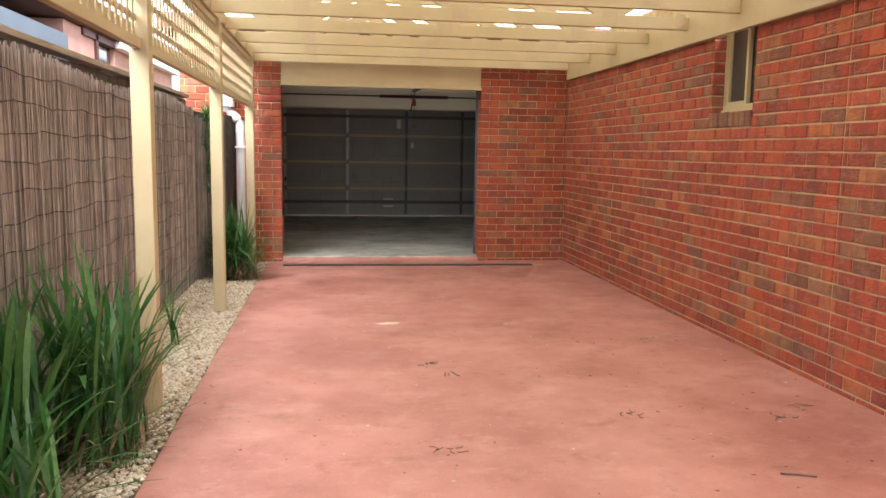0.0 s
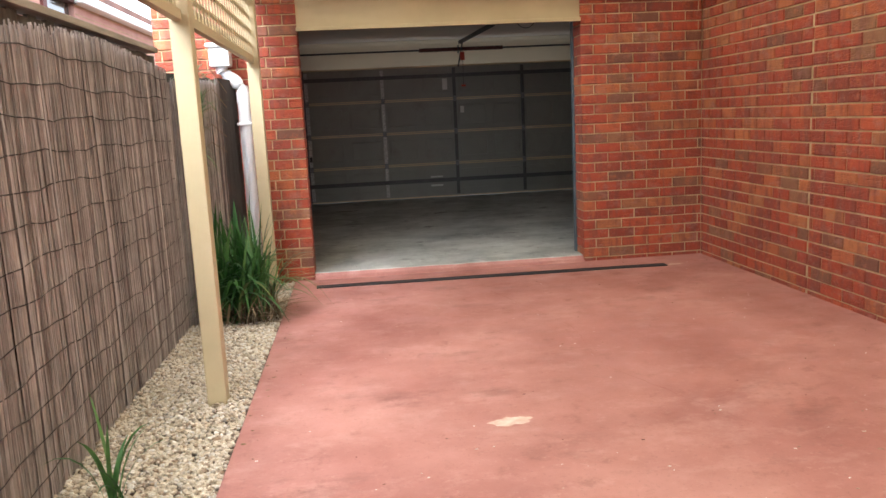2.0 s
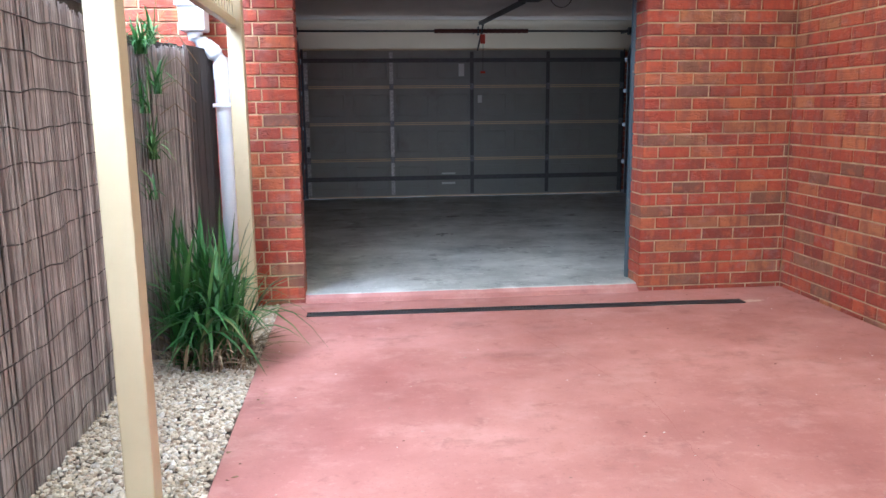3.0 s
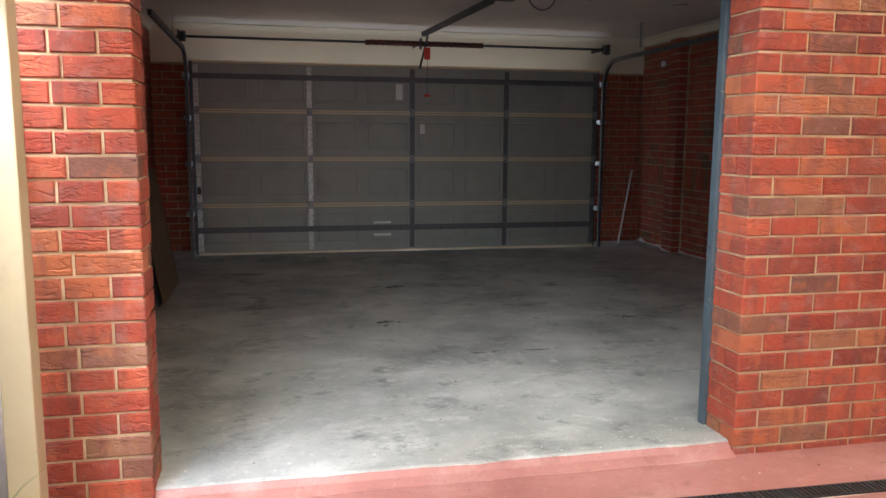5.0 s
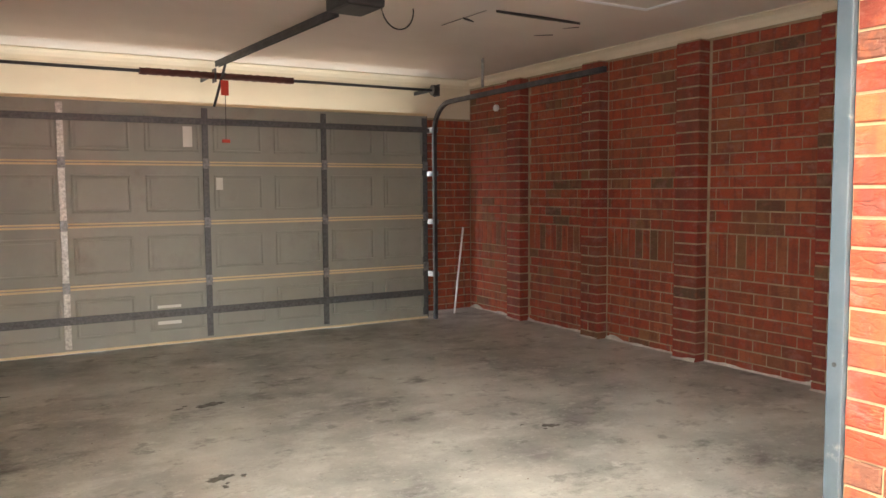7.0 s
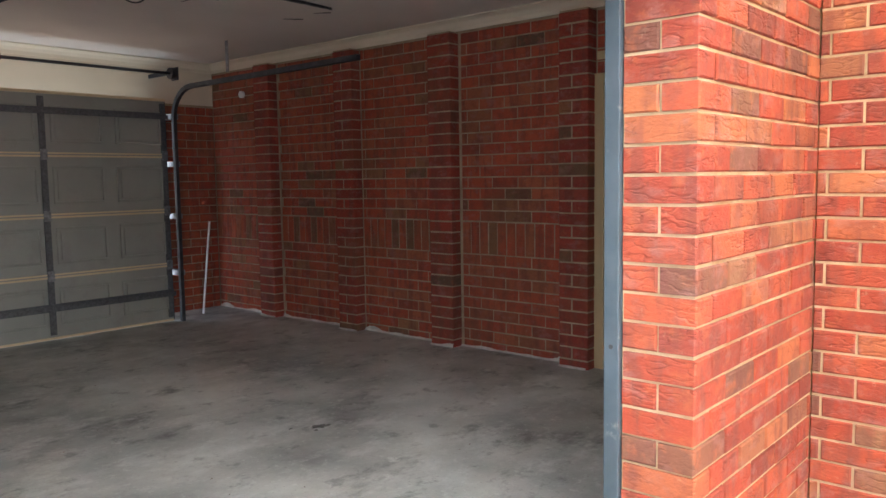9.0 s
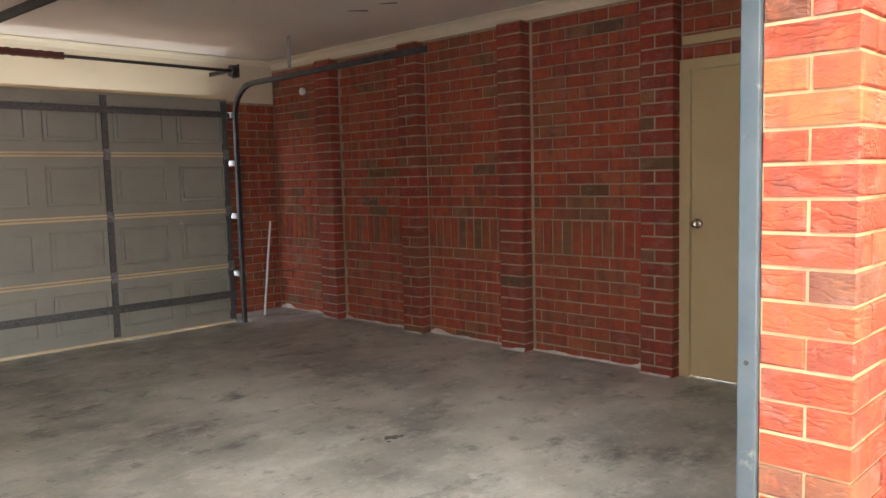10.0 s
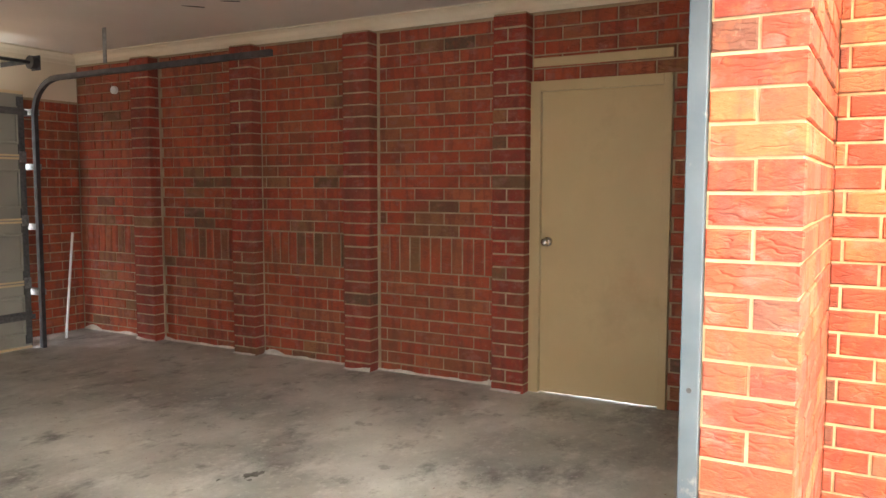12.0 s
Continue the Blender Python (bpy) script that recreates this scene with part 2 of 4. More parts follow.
def random_tone(name, stops, rough, bump=0.3, grain=60, trans=0.0):
    m, n, l, b = shader(name, rough)
    geo = n.new("ShaderNodeNewGeometry")
    r = ramp(n, stops)
    l.new(geo.outputs["Random Per Island"], r.inputs["Fac"])
    k = ramp(n, [(0.35, (0.7, 0.7, 0.7)), (0.75, (1.1, 1.1, 1.1))])
    l.new(noise_node(n, l, grain, 4.0), k.inputs["Fac"])
    l.new(mixed(n, l, 1.0, r.outputs["Color"], k.outputs["Color"], "MULTIPLY"), b.inputs["Base Color"])
    bumped(n, l, b, noise_node(n, l, grain, 4.0), bump, 0.002)
    if trans:
        out = [x for x in n if x.type == "OUTPUT_MATERIAL"][0]
        t, mx = n.new("ShaderNodeBsdfTranslucent"), n.new("ShaderNodeMixShader")
        l.new(r.outputs["Color"], t.inputs["Color"])
        mx.inputs["Fac"].default_value = trans
        l.new(b.outputs["BSDF"], mx.inputs[1])
        l.new(t.outputs["BSDF"], mx.inputs[2])
        l.new(mx.outputs["Shader"], out.inputs["Surface"])
    return m


REED = random_tone("dry_reed", [(0, (0.19, 0.155, 0.145)), (0.25, (0.3, 0.255, 0.235)), (0.5, (0.38, 0.335, 0.31)), (0.75, (0.46, 0.41, 0.385)), (0.9, (0.35, 0.29, 0.26)), (1, (0.6, 0.54, 0.49))], 0.9, 0.3, 7)
PEBBLE = random_tone("cream_pebble", [(0, (0.34, 0.25, 0.17)), (0.3, (0.58, 0.49, 0.36)), (0.6, (0.66, 0.59, 0.47)), (0.8, (0.45, 0.38, 0.29)), (0.9, (0.7, 0.66, 0.58)), (1, (0.24, 0.18, 0.13))], 0.8)
LEAF = random_tone("strap_leaf", [(0, (0.02, 0.07, 0.015)), (0.45, (0.045, 0.145, 0.03)), (0.85, (0.1, 0.24, 0.06)), (0.95, (0.16, 0.3, 0.1)), (1, (0.24, 0.22, 0.09))], 0.45, 0.15, 40, 0.25)
DRY_LEAF = random_tone("dry_leaf", [(0, (0.12, 0.08, 0.045)), (0.6, (0.25, 0.18, 0.1)), (1, (0.4, 0.32, 0.2))], 0.85, 0.2, 40)
LITTER = random_tone("leaf_litter", [(0, (0.05, 0.02, 0.015)), (0.5, (0.2, 0.09, 0.06)), (0.8, (0.6, 0.5, 0.42)), (1, (0.75, 0.68, 0.6))], 0.8)


def roof_material():
    m, n, l, b = shader("translucent_roof_sheet", 0.5)
    out = [x for x in n if x.type == "OUTPUT_MATERIAL"][0]
    r = ramp(n, [(0.35, (0.5, 0.44, 0.31)), (0.7, (0.66, 0.59, 0.45))])
    l.new(noise_node(n, l, 2.0, 6.0), r.inputs["Fac"])
    l.new(r.outputs["Color"], b.inputs["Base Color"])
    t, mx = n.new("ShaderNodeBsdfTranslucent"), n.new("ShaderNodeMixShader")
    l.new(r.outputs["Color"], t.inputs["Color"])
    mx.inputs["Fac"].default_value = 0.6
    l.new(b.outputs["BSDF"], mx.inputs[1])
    l.new(t.outputs["BSDF"], mx.inputs[2])
    l.new(mx.outputs["Shader"], out.inputs["Surface"])
    return m


ROOF_SHEET = roof_material()


def glass_material():
    m, n, l, b = shader("window_glass", 0.08)
    b.inputs["Base Color"].default_value = (0.06, 0.058, 0.05, 1)
    b.inputs["Specular IOR Level"].default_value = 0.6
    return m


GLASS = glass_material()

# ---- building helpers ----
ORIGIN = {}


def thing(name, x, y, z, label="", category="", group="", kind=""):
    ob = new(name)
    ob.location = (x, y, z)
    ob.empty_display_size = 0.1
    ORIGIN[ob] = Vector((x, y, z))
    return tagged(ob, label, category, group, kind)


def part(name, bm, mat, parent=None, label="", smooth=False):
    """Links a bmesh given in world metres as one mesh, under parent if there is one."""
    base = ORIGIN.get(parent, Vector()) if parent else Vector()
    bmesh.ops.translate(bm, verts=bm.verts, vec=-base)
    me = bpy.data.meshes.new(name)
    bm.to_mesh(me)
    bm.free()
    me.materials.append(mat)
    if smooth:
        me.polygons.foreach_set("use_smooth", [True] * len(me.polygons))
    ob = new(name, me)
    ob.parent = parent
    ORIGIN[ob] = base
    return tagged(ob, label)


def box(bm, x0, x1, y0, y1, z0, z1, bevel=0.0, turn=None):
    m = Matrix.Translation(((x0 + x1) / 2, (y0 + y1) / 2, (z0 + z1) / 2))
    if turn:
        m = m @ turn
    m = m @ Matrix.Diagonal((abs(x1 - x0), abs(y1 - y0), abs(z1 - z0), 1))
    r = bmesh.ops.create_cube(bm, size=1.0, matrix=m)
    if bevel:
        es = list({e for v in r["verts"] for e in v.link_edges})
        bmesh.ops.bevel(bm, geom=es, offset=bevel, segments=2, affect="EDGES", profile=0.6)
    return bm


def boxes(*rows, bevel=0.0):
    bm = bmesh.new()
    for r in rows:
        box(bm, *r, bevel=bevel)
    return bm


def tube(bm, pts, radius, sides=8, taper=1.0, cap=True):
    pts = [Vector(p) for p in pts]
    rings = []
    for i, p in enumerate(pts):
        d = (pts[min(i + 1, len(pts) - 1)] - pts[max(i - 1, 0)]).normalized()
        a = d.orthogonal().normalized() if abs(d.z) > 0.9 else d.cross(Vector((0, 0, 1))).normalized()
        if abs(d.z) > 0.9:
            a = Vector((1, 0, 0)) - d * d.x
            a.normalize()
        c = d.cross(a)
        r = radius * (1 + (taper - 1) * i / max(len(pts) - 1, 1))
        rings.append([bm.verts.new(p + a * r * math.cos(2 * math.pi * k / sides) + c * r * math.sin(2 * math.pi * k / sides)) for k in range(sides)])
    for r0, r1 in zip(rings, rings[1:]):
        for k in range(sides):
            bm.faces.new((r0[k], r0[(k + 1) % sides], r1[(k + 1) % sides], r1[k]))
    if cap:
        bm.faces.new(rings[0][::-1])
        bm.faces.new(rings[-1])
    return bm


def structure(name, bm, mat, label, category):
    ob = part(name, bm, mat)
    return tagged(ob, label, category, kind="structure")


# ---- plan ----
WALL_X = 2.76          # carport wall face
END_Y = 9.505          # front of the end wall
OPEN_L, OPEN_R = -0.78, 1.655
SLAB_L = -0.95
FLOOR = 0.055          # garage floor
G_R, PIL_X, G_L = 4.375, 4.265, -1.6
G_FRONT, G_BACK = 9.745, 16.0
CEIL = 2.63
DOOR_Y = 15.56         # inner face of the garage door
COURSE, BED = 0.086, 0.03

ground = bmesh.new()
box(ground, -300, 300, -300, 300, -0.6, -0.12)
structure("ground", ground, SOIL, "bare brown earth around the house", "ground")
structure("carport_floor", boxes((SLAB_L, WALL_X + 0.05, -9, END_Y + 0.03, -0.11, 0.0), bevel=0.006), RED_SLAB, "red painted concrete carport slab with scuffs", "floor")
gf = boxes((G_L - 0.05, G_R + 0.3, END_Y + 0.09, 16.6, -0.1, FLOOR))
lip, fillet, fb, nlip = [], [], bmesh.new(), 120
for i in range(nlip + 1):
    x = OPEN_L + (OPEN_R - OPEN_L) * i / nlip
    wob = noise.noise(Vector((x * 3, 0.3, 0))) * 0.008 + noise.noise(Vector((x * 17, 2.3, 0))) * 0.004
    y = END_Y + 0.05 + wob
    lip.append([gf.verts.new(q) for q in ((x, END_Y + 0.1, FLOOR), (x, y, FLOOR - 0.001), (x, y - 0.008 - abs(wob), FLOOR - 0.007), (x, y - 0.008, -0.01))])
    fillet.append([fb.verts.new(q) for q in ((x, y - 0.009 - abs(wob) * 0.6, FLOOR - 0.009), (x, END_Y + 0.018, 0.022), (x, END_Y - 0.03 + wob, 0.002), (x, END_Y - 0.03 + wob, -0.02))])
for bm_, rows in ((gf, lip), (fb, fillet)):
    for q, w_ in zip(rows, rows[1:]):
        for k in range(3):
            bm_.faces.new((q[k], q[k + 1], w_[k + 1], w_[k]))
structure("threshold_fillet", fb, RED_SLAB, "red painted mortar fillet at the garage threshold", "threshold")
structure("garage_floor", gf, CONCRETE, "stained grey concrete garage floor", "floor")
structure("gravel_bed", boxes((-1.75, SLAB_L - 0.004, -9, END_Y, -0.1, -0.02)), SOIL, "earth bed under cream pebbles", "ground")

# wall cores, 9 mm behind the brick faces
R = 0.009
structure("wall_house", boxes((WALL_X + R, WALL_X + 0.24, -9, 5.04, -0.1, 2.7), (WALL_X + R, WALL_X + 0.24, 5.665, END_Y, -0.1, 2.7), (WALL_X + R, WALL_X + 0.24, 5.04, 5.665, -0.1, 1.64)), MORTAR, "red brick house wall beside the carport", "wall")
structure("wall_end_right", boxes((OPEN_R + R, G_R + 0.2, END_Y + R, G_FRONT - R, -0.1, 2.7)), MORTAR, "red brick wall between the garage opening and the house", "wall")
structure("wall_end_left", boxes((-1.95, OPEN_L - R, END_Y + R, G_FRONT - R, -0.1, 2.7)), MORTAR, "red brick pier beside the garage opening", "wall")
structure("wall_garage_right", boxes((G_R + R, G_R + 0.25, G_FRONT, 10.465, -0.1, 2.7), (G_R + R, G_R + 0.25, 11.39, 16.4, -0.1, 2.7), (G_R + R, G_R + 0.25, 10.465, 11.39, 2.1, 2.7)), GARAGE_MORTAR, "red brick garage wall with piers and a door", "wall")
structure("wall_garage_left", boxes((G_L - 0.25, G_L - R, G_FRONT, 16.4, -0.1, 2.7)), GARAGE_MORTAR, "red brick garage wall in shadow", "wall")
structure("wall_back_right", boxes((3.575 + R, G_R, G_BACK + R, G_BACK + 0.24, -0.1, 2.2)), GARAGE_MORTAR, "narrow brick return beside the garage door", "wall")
# added uprights that block light past the door edges; the right leaves a slit
structure("garage_door_jamb", boxes((3.577, 3.61, DOOR_Y + 0.075, 15.93, -0.05, 2.19)), DARK_STEEL, "dark jamb beside the garage door", "door jamb")
structure("garage_door_jamb", boxes((-1.16, -1.124, DOOR_Y + 0.075, 15.998, -0.05, 2.19)), DARK_STEEL, "dark jamb beside the garage door", "door jamb")
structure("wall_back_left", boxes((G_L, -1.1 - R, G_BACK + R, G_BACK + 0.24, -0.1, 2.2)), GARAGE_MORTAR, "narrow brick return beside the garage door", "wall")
structure("wall_back_lintel", boxes((G_L, G_R, G_BACK, G_BACK + 0.24, 2.2, 2.7)), LINTEL_PAINT, "cream painted lintel over the garage door", "wall")
structure("ceiling", boxes((G_L - 0.2, G_R + 0.2, END_Y + 0.25, 16.4, CEIL, CEIL + 0.1)), PLASTER, "off-white plasterboard garage ceiling", "ceiling")
structure("garage_roof", boxes((-2.2, 4.6, END_Y + 0.02, 16.5, CEIL + 0.12, CEIL + 0.3)), TILE_ROOF, "roof over the garage", "roof")
structure("lintel_panel", boxes((OPEN_L - 0.01, OPEN_R + 0.012, END_Y + 0.012, G_FRONT, 2.15, 2.62), (OPEN_L - 0.005, OPEN_R + 0.005, END_Y - 0.012, END_Y + 0.03, 2.125, 2.155), bevel=0.004), CREAM, "cream painted panel over the garage opening", "panel")


def cornice(bm, a, b, inward):
    """A cove between the wall face and the ceiling."""
    a, b, n = Vector(a), Vector(b), Vector(inward)
    prof = [(0.0, -0.09), (0.012, -0.09), (0.018, -0.06), (0.04, -0.03), (0.07, -0.014), (0.09, -0.012), (0.09, 0.0), (0.0, 0.0)]
    r = [[bm.verts.new(p + n * u + Vector((0, 0, CEIL + v))) for u, v in prof] for p in (a, b)]
    for k in range(len(prof)):
        j = (k + 1) % len(prof)
        bm.faces.new((r[0][k], r[0][j], r[1][j], r[1][k]))
    bm.faces.new(r[0])
    bm.faces.new(r[1][::-1])
    return bm


cv = bmesh.new()
cornice(cv, (G_R, G_FRONT, -0.002), (G_R, G_BACK, -0.002), (-1, 0, 0))
cornice(cv, (G_L, G_FRONT, -0.002), (G_L, G_BACK, -0.002), (1, 0, 0))
cornice(cv, (G_L, G_BACK, -0.002), (G_R, G_BACK, -0.002), (0, -1, 0))
bmesh.ops.recalc_face_normals(cv, faces=cv.faces)
structure("cornice_trim", cv, LINTEL_PAINT, "white plaster cove along the garage ceiling", "trim")

# ---- carport timber ----
POSTS_Y = (-1.25, 1.38, 3.98, 6.55, 9.2)
PX0, PX1 = -1.167, -1.072


def carport_post(y):
    t = thing("carport_post", (PX0 + PX1) / 2, y, -0.05, "cream painted square timber carport post", "post", "carport posts")
    part("shaft", boxes((PX0, PX1, y - 0.05, y + 0.045, -0.06, 2.41), bevel=0.006), CREAM, t)


for y in POSTS_Y:
    carport_post(y)

structure("carport_beam_left", boxes((-1.17, -1.08, -3, END_Y - 0.06, 2.411, 2.515), bevel=0.005), CREAM, "cream painted beam on the carport posts", "beam")
structure("carport_ledger", boxes((WALL_X - 0.05, WALL_X - 0.003, -3, END_Y - 0.1, 2.27, 2.545), bevel=0.004), CREAM, "cream painted ledger board along the house wall", "beam")
RAFTERS_Y = [9.36 - 0.83 * i for i in range(15)]
CHORD = 2.385          # underside of the trusses


TRUSS_L, TRUSS_R, TOP_Z = -1.07, WALL_X - 0.053, 2.8


def web_timber(x0, x1, y, lo, hi):
    """A slanting web between the chords, 35 by 90 mm."""
    bm = bmesh.new()
    d = 0.047 / math.cos(math.atan2(hi - lo, abs(x1 - x0)))
    front = [bm.verts.new((x, yy, z)) for yy in (y - 0.017, y + 0.017) for x, z in ((x0, lo - d), (x1, hi - d), (x1, hi + d), (x0, lo + d))]
    for q in ((0, 1, 2, 3), (7, 6, 5, 4), (0, 4, 5, 1), (1, 5, 6, 2), (2, 6, 7, 3), (3, 7, 4, 0)):
        bm.faces.new([front[k] for k in q])
    bmesh.ops.recalc_face_normals(bm, faces=bm.faces)
    return bm


def roof_truss(y):
    t = thing("roof_truss", 0.8, y, CHORD, "cream painted timber carport truss with slanting webs", "roof truss", "carport trusses")
    part("bottom_chord", boxes((TRUSS_L, TRUSS_R, y - 0.024, y + 0.024, CHORD, CHORD + 0.1), bevel=0.004), CREAM, t)
    part("top_chord", boxes((TRUSS_L, TRUSS_R, y - 0.02, y + 0.02, TOP_Z, TOP_Z + 0.08), bevel=0.004), CREAM, t)
    n = 6
    for k in range(n):
        x0, x1 = (TRUSS_L + 0.06 + (TRUSS_R - TRUSS_L - 0.12) * q / n for q in (k, k + 1))
        part("web", web_timber(*((x0, x1) if k % 2 else (x1, x0)), y, CHORD + 0.08, TOP_Z + 0.02), CREAM, t)
        if k % 2:
            part("nail_plate", boxes((x0 - 0.065, x0 + 0.065, y - 0.0265, y - 0.0245, CHORD + 0.02, CHORD + 0.125)), NAIL_PLATE, t, "punched steel nail plate painted over")
    part("nail_plate", boxes((TRUSS_R - 0.11, TRUSS_R - 0.03, y - 0.0265, y - 0.0245, CHORD + 0.02, CHORD + 0.12)), NAIL_PLATE, t, "punched steel nail plate painted over")


for y in RAFTERS_Y:
    roof_truss(y)


def corrugated(x0, x1, y0, y1, z, pitch=0.076, depth=0.009):
    n = int((x1 - x0) / pitch * 6)
    xs = np.linspace(x0, x1, n + 1)
    zs = z + depth * np.sin(2 * np.pi * (xs - x0) / pitch)
    verts = [(float(x), yy, float(q)) for yy in (y0, y1) for x, q in zip(xs, zs)]
    faces = [(i, i + 1, n + 2 + i, n + 1 + i) for i in range(n)]
    me = bpy.data.meshes.new("roof_sheet")
    me.from_pydata(verts, [], faces)
    me.materials.append(ROOF_SHEET)
    me.polygons.foreach_set("use_smooth", [True] * len(me.polygons))
    ob = new("carport_roof", me)
    return tagged(ob, "pale translucent corrugated carport roof sheet", "roof", kind="structure")


corrugated(-1.4, WALL_X + 0.1, -3.2, END_Y, TOP_Z + 0.09)


def lattice(y0, y1):
    t = thing("lattice_panel", -1.125, (y0 + y1) / 2, 1.9, "cream painted timber lattice screen between posts", "lattice", "lattice screens")
    part("bottom_rail", boxes((-1.145, -1.105, y0, y1, 1.855, 1.905), bevel=0.003), CREAM, t)
    part("back_rail", boxes((-1.16, -1.147, y0, y1, 1.865, 1.98), bevel=0.003), CREAM, t)
    part("top_rail", boxes((-1.145, -1.105, y0, y1, 2.36, 2.408), bevel=0.003), CREAM, t)
    y = y0 + 0.02
    while y < y1 - 0.03:
        part("slat", boxes((-1.124, -1.116, y, y + 0.026, 1.906, 2.359)), CREAM, t)
        y += 0.098
    z = 1.99
    while z < 2.33:
        part("slat", boxes((-1.136, -1.126, y0, y1, z, z + 0.03)), CREAM, t)
        z += 0.108


for a, b in zip(POSTS_Y[1:], POSTS_Y[2:]):
    lattice(a + 0.058, b - 0.058)

# ---- fence ----
fence = thing("reed_fence", -1.6, 2, 0, "brown brushwood reed screen tied with wire", "fence")


def reeds(y0, y1, x, seed, step, h0, slant=0.0):
    rnd = random.Random(seed)
    verts, faces = [], []
    y = y0
    while y < y1:
        top = h0 + 0.03 * math.sin(y * 2.1) + rnd.uniform(-0.025, 0.015)
        r = rnd.uniform(0.0022, 0.0042)
        xx, lean, bow = x + slant * (y - y0) + rnd.uniform(-0.012, 0.012), rnd.uniform(-0.015, 0.015), rnd.uniform(-0.008, 0.008)
        base = len(verts)
        for i in range(5):
            f = i / 4
            for k in range(3):
                a = k * 2.094 + 0.5
                verts.append((xx + bow * math.sin(f * 3.1) + r * math.cos(a), y + lean * f + bow * math.sin(f * 4) + r * math.sin(a), -0.03 + (top + 0.03) * f))
        for i in range(4):
            for k in range(3):
                j = (k + 1) % 3
                faces.append((base + i * 3 + k, base + i * 3 + j, base + i * 3 + 3 + j, base + i * 3 + 3 + k))
        y += step * rnd.uniform(0.6, 1.4)
    me = bpy.data.meshes.new("reeds")
    me.from_pydata(verts, [], faces)
    me.materials.append(REED)
    ob = new("reeds", me)
    ob.parent = fence
    ob.location = -ORIGIN[fence]
    ob["kind"] = "stuff"
    return ob


reeds(-4.5, 8.15, -1.585, 3, 0.0055, 1.79)
reeds(-4.5, 8.15, -1.6, 4, 0.0055, 1.77)
reeds(8.15, 8.95, -1.555, 5, 0.0055, 1.72, 0.234)
reeds(8.15, 8.95, -1.57, 6, 0.0055, 1.7, 0.234)
for i in range(13):
    w = bmesh.new()
    z = 0.1 + 0.133 * i
    tube(w, [(-1.572, -4.5 + 0.12 * k, z + 0.009 * math.sin(k * 0.9 + i * 2) + 0.005 * math.sin(k * 2.3 + i)) for k in range(106)], 0.0026, 4)
    part("tie_wire", w, WIRE, fence)

palings = thing("paling_fence", -1.68, 2, 0, "dark weathered timber paling fence with a capping rail", "fence")
y = -4.6
prnd = random.Random(8)
while y < 8.2:
    part("paling", boxes((-1.69, -1.672, y, y + 0.098, -0.1, 1.86 + prnd.uniform(-0.008, 0.008))), TIMBER, palings)
    y += 0.1
for i in range(13):
    f = i / 13
    x0, y0 = -1.62 + 0.3 * f, 8.17 + 1.28 * f
    bm = bmesh.new()
    box(bm, -0.009, 0.009, 0, 0.096, -0.1, 1.74 + prnd.uniform(-0.01, 0.01))
    bmesh.ops.rotate(bm, verts=bm.verts, cent=(0, 0, 0), matrix=Matrix.Rotation(-0.23, 3, "Z"))
    bmesh.ops.translate(bm, verts=bm.verts, vec=(x0, y0, 0))
    part("paling", bm, DARK_TIMBER, palings, "dark stained paling")
part("capping", boxes((-1.72, -1.62, -4.6, 8.2, 1.87, 1.905), bevel=0.004), GREY_TIMBER, palings, "silvered timber capping rail")
part("rail", boxes((-1.67, -1.63, -4.6, 8.2, 1.6, 1.68), bevel=0.003), TIMBER, palings)

# ---- garage door ----
DY = DOOR_Y
GX = (-1.12, 0.124, 1.294, 2.422, 3.565)
GZ = (0.075, 0.61, 1.13, 1.655, 2.17)
gdoor = thing("garage_door", 1.1, DY, FLOOR, "closed grey-green sectional garage door seen from inside", "garage door")


def door_section(z0, z1):
    """One hinged section: a skin with two shallow pressed panels a bay."""
    bm = bmesh.new()
    box(bm, GX[0], GX[-1], DY + 0.012, DY + 0.045, z0 + 0.0005, z1 - 0.0005, 0.0)
    for a, b in zip(GX, GX[1:]):
        w = (b - a) / 2
        for k in range(2):
            x0, x1 = a + k * w + 0.07, a + (k + 1) * w - 0.05
            zz0, zz1 = z0 + 0.1, z1 - 0.1
            for q in ((x0, x1, zz0, zz0 + 0.022), (x0, x1, zz1 - 0.022, zz1), (x0, x0 + 0.022, zz0 + 0.022, zz1 - 0.022), (x1 - 0.022, x1, zz0 + 0.022, zz1 - 0.022)):
                box(bm, q[0], q[1], DY - 0.005, DY + 0.0135, q[2], q[3], 0.008)
            box(bm, x0 + 0.04, x1 - 0.04, DY + 0.001, DY + 0.0135, zz0 + 0.04, zz1 - 0.04, 0.002)
    return bm


for z0, z1 in zip(GZ, GZ[1:]):
    part("door_section", door_section(z0, z1), DOOR_SKIN, gdoor)
    if z0 > 0.1:
        part("joint_lip", boxes((GX[0], GX[-1], DY - 0.004, DY + 0.011, z0 - 0.021, z0 - 0.005), (GX[0], GX[-1], DY - 0.004, DY + 0.011, z0 + 0.005, z0 + 0.019), bevel=0.002), JOINT_EDGE, gdoor, "cream folded section edge")
    for x in GX:
        xx = min(max(x, GX[0] + 0.03), GX[-1] - 0.03)
        # the left stiles carry the painted reflection, the rest stay dull
        st = part("stile", boxes((xx - 0.026, xx + 0.026, DY - 0.008, DY + 0.011, z0 + 0.024, z1 - 0.024), bevel=0.003), GALV_SHEEN if x < 0.3 else STILE, gdoor, "galvanised steel stile")
        if z0 > 0.1:
            part("hinge", boxes((xx - 0.03, xx + 0.03, DY - 0.016, DY - 0.0085, z0 - 0.045, z0 + 0.045), bevel=0.002), GALV, st, "galvanised hinge plate")
